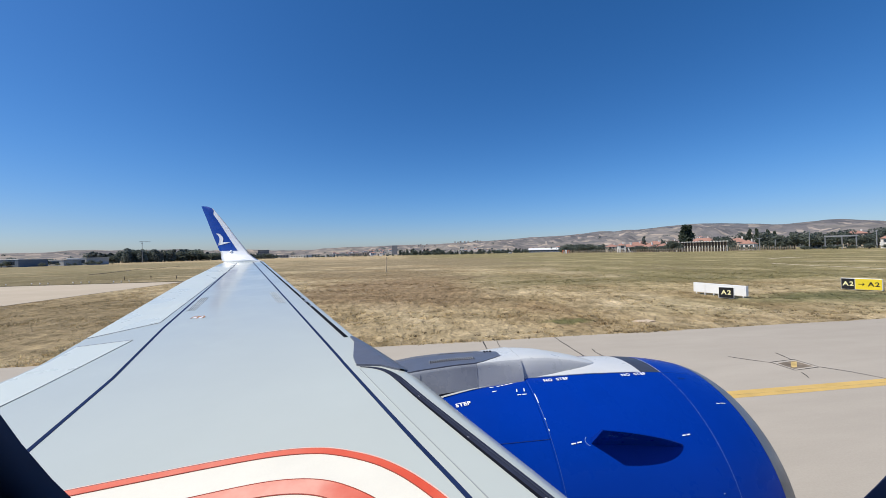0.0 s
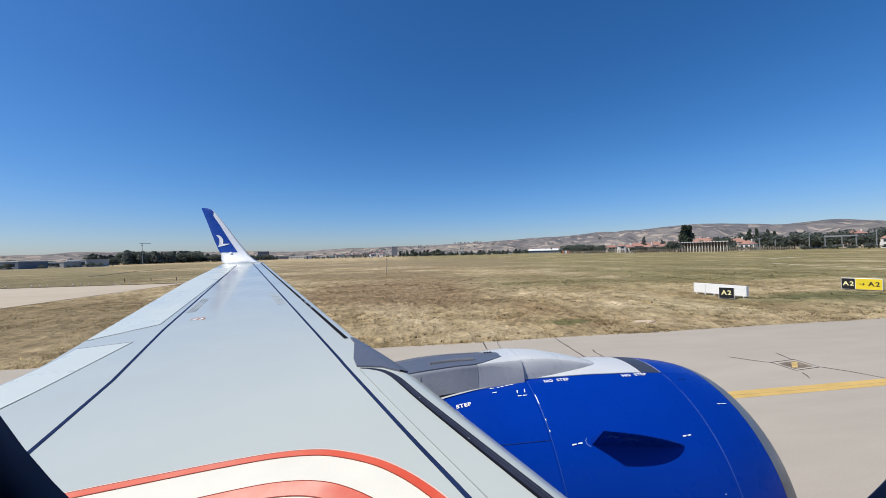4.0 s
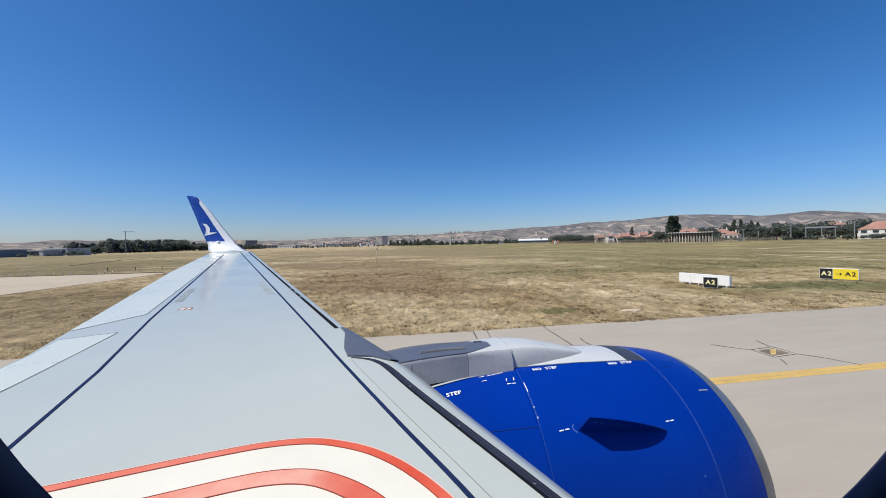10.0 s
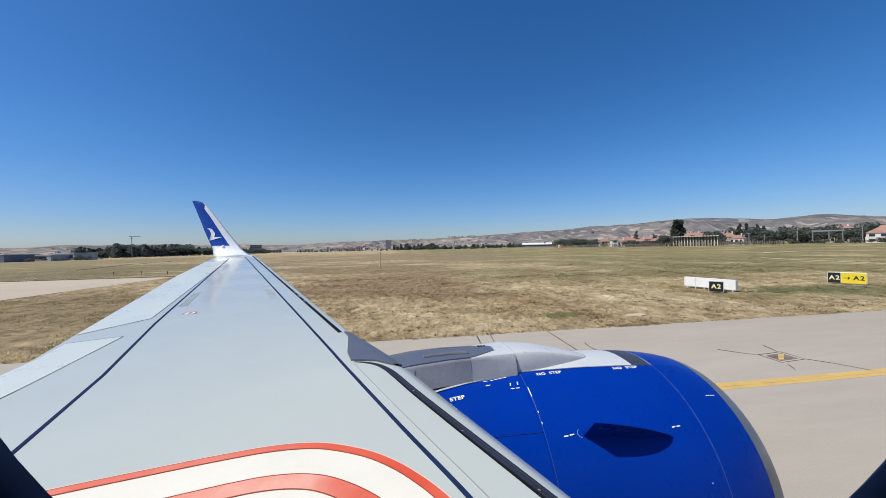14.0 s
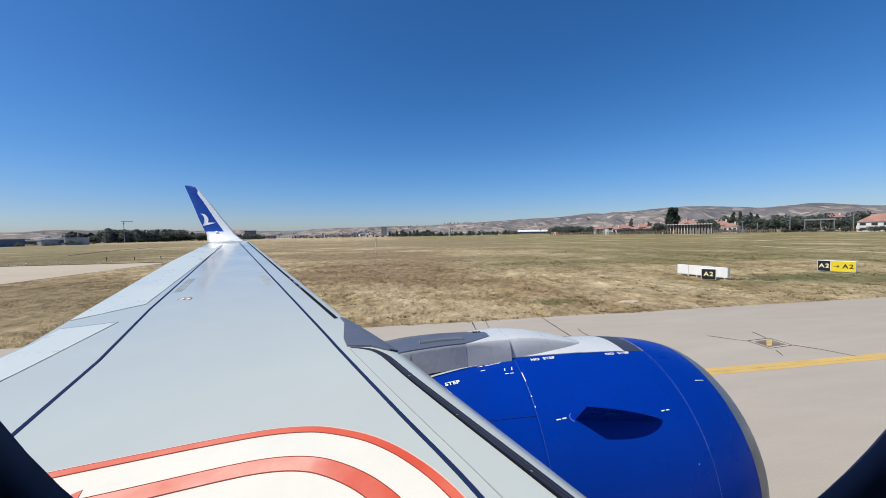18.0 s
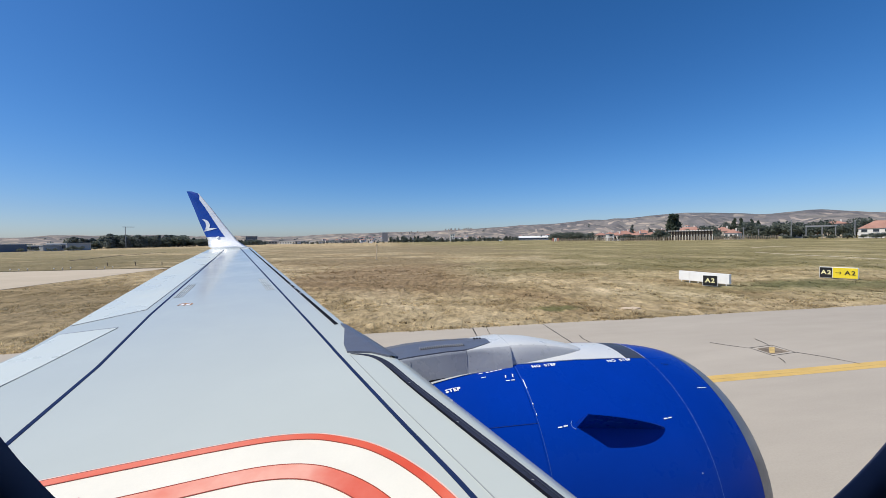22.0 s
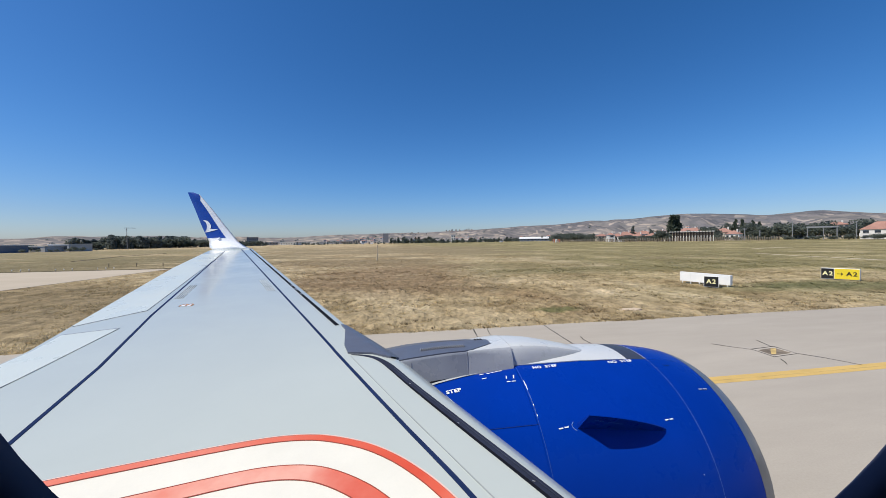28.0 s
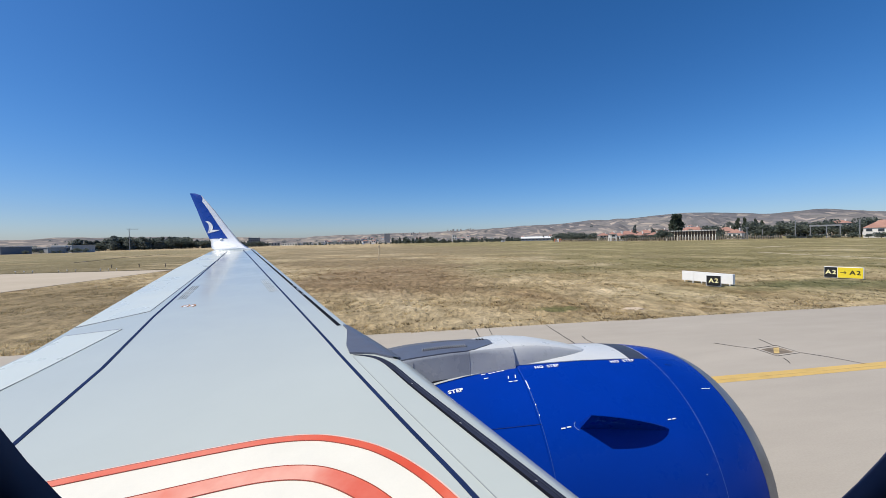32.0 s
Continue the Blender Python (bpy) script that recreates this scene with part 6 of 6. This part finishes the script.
for i in range(26):
    plant("round", 36.0 + 4.6 * i / 25 + random.uniform(-0.15, 0.15), random.uniform(338, 346), random.uniform(3.4, 5.6), "grey-green garden shrub before the houses", "village trees", wide=random.uniform(1.3, 1.8))
# dark scrub and small trees dotted over the lower slopes
bm = bmesh.new()
for i in range(620):
    deg, r = random.uniform(-45, 66), 930 + 1300 * random.random() ** 1.6
    if noise.noise(Vector((deg * 0.5, r * 0.006, 9.0))) < -0.12:
        continue
    x, y = at_bearing(deg, r)
    s, z = random.uniform(2.0, 4.5), hill_z(deg, r)
    wide = random.uniform(1.0, 3.0)
    leaf_cloud(bm, 26, lambda: Vector((x + random.gauss(0, s * 0.7) * wide, y + random.gauss(0, s * 0.7), z + s * random.uniform(0.0, 1.3))), s * 0.55)
tagged(part("slope_scrub", bm, M_PINE), "dark scrub and small trees dotted over dry slopes", "scrub", kind="stuff")

# ---- grass: leaning blades in tufts over the near field, joined ----
rng = np.random.default_rng(4)


def off_pave(x, y):
    return ~((x < -38.4) & (y < 73.8)) & ~((x < -35.8) & (y < 21.0))


def patchy(x, y):
    """Slow wandering between 0 and 1, for where the tufts stand thick or thin."""
    v = np.zeros_like(x)
    for k, (fx, fy, ph) in enumerate(((0.31, 0.52, 0.4), (0.83, -0.61, 2.1), (-1.37, 1.9, 4.0), (2.9, 2.3, 1.2), (-4.3, 5.1, 5.5))):
        v += np.sin(x * fx + y * fy + ph + 1.7 * np.sin(x * fy * 0.37 - y * fx * 0.53 + ph)) / (1 + 0.45 * k)
    return np.clip(0.5 + v / 4.6, 0, 1)


def lattice_noise(x, y, cell, seed):
    """Smooth value noise in 0..1 on a lattice of that cell size."""
    table = np.random.default_rng(seed).random((256, 256))
    u, v = x / cell, y / cell
    i, j = np.floor(u).astype(int), np.floor(v).astype(int)
    f, g = u - i, v - j
    f, g = f * f * (3 - 2 * f), g * g * (3 - 2 * g)
    at = lambda p, q: table[p % 256, q % 256]
    return (at(i, j) * (1 - f) + at(i + 1, j) * f) * (1 - g) + (at(i, j + 1) * (1 - f) + at(i + 1, j + 1) * f) * g


def turf(name, label, x0, x1, y0, y1, step, high):
    """Hummocky turf: a fine sheet of clumps and hollows over the level ground."""
    xs, ys = np.arange(x0, x1 + step, step), [y0]
    while ys[-1] < y1:
        ys.append(ys[-1] + step * (1 + (ys[-1] - y0) * 0.05))
    gx, gy = np.meshgrid(xs, np.array(ys))
    gx = gx + step * 0.4 * (lattice_noise(gx, gy, step * 1.1, 5) - 0.5)
    big, mid, small = lattice_noise(gx, gy, 1.9, 1), lattice_noise(gx, gy, 0.55, 2), lattice_noise(gx, gy, 0.21, 3)
    lump = np.clip(mid * 0.75 + small * 0.55 - 0.32, 0, 1) ** 1.3 * (0.45 + 0.9 * big)
    edge = np.clip((gx - x0) / 4, 0, 1) * np.clip((x1 - gx) / 6, 0, 1) * np.clip((gy - y0) / 0.35, 0, 1) * np.clip((y1 - gy) / 8, 0, 1)
    edge = edge * off_pave(gx, gy)
    z = -0.03 + edge * (0.034 + high * lump)
    rows, cols = gx.shape
    idx = np.arange(rows * cols).reshape(rows, cols)
    quads = np.stack([idx[:-1, :-1], idx[:-1, 1:], idx[1:, 1:], idx[1:, :-1]], -1).reshape(-1, 4)
    me = bpy.data.meshes.new(name)
    me.from_pydata(np.stack([gx, gy, z], -1).reshape(-1, 3), [], quads)
    me.materials.append(M_FIELD)
    return tagged(new(name, me), label, "grass", kind="stuff")


turf("turf", "hummocky dry turf with small dark hollows beside the taxiway", -14, 66, 17.45, 48, 0.11, 0.20)
turf("turf", "hummocky brownish turf beside the turning pad", -42, -10, 17.45, 72, 0.16, 0.13)


def grass(name, label, count, blades_each, x0, x1, y0, y1, tall, wide, lean, power=1.6, material=M_BLADE):
    x, y = rng.uniform(x0, x1, count), y0 + (y1 - y0) * rng.random(count) ** power
    thick = patchy(x, y)
    keep = off_pave(x, y) & (rng.random(count) < (0.06 + 1.15 * thick ** 1.5) * np.clip(1.4 * (y1 - y) / (y1 - y0), 0, 1))
    x, y, thick = x[keep], y[keep], thick[keep]
    n = len(x)
    size = rng.uniform(0.55, 1.25, n) * (0.55 + 0.75 * thick)
    a, out = rng.uniform(0, 2 * np.pi, (n, blades_each)), rng.uniform(0.2, 1.0, (n, blades_each))
    s = size[:, None]
    bx, by = x[:, None] + np.cos(a) * out * wide * s, y[:, None] + np.sin(a) * out * wide * s
    tx, ty = bx + np.cos(a) * lean * tall * s, by + np.sin(a) * lean * tall * s
    tz = tall * s * rng.uniform(0.6, 1.2, (n, blades_each))
    turn = rng.uniform(0, np.pi, (n, blades_each))
    wx, wy = np.cos(turn) * wide * 0.27 * s, np.sin(turn) * wide * 0.27 * s
    low = np.full_like(tz, -0.01)
    corners = np.stack([np.stack([bx - wx, by - wy, low], -1), np.stack([bx + wx, by + wy, low], -1), np.stack([tx, ty, tz], -1)], 2).reshape(-1, 3)
    me = bpy.data.meshes.new(name)
    me.from_pydata(corners, [], np.arange(len(corners)).reshape(-1, 3))
    me.materials.append(material)
    return tagged(new(name, me), label, "grass", kind="stuff")


grass("grass", "short straw-coloured dry grass along the taxiway edge", 70000, 4, -14, 62, 17.4, 50, 0.070, 0.06, 1.2)
grass("grass", "pale straw clumps of dry grass standing along the taxiway", 34000, 12, -14, 66, 17.5, 60, 0.105, 0.140, 0.8, 1.3)
grass("grass", "brownish dry grass tufts beside the turning pad", 16000, 9, -38.4, -6, 17.6, 74, 0.110, 0.150, 0.8)
grass("grass", "olive and straw grass clumps farther out in the field", 15000, 6, -45, 110, 34, 110, 0.070, 0.26, 1.0, 1.25)
M_TUFT = surface("dark_dry_tuft", (0.205, 0.155, 0.085), 0.95, var=0.3, fine=4, coarse=0.6)
grass("tufts", "dark brown weed tufts scattered through the dry grass", 2600, 12, -14, 48, 17.5, 40, 0.12, 0.13, 0.7, 1.4, M_TUFT)
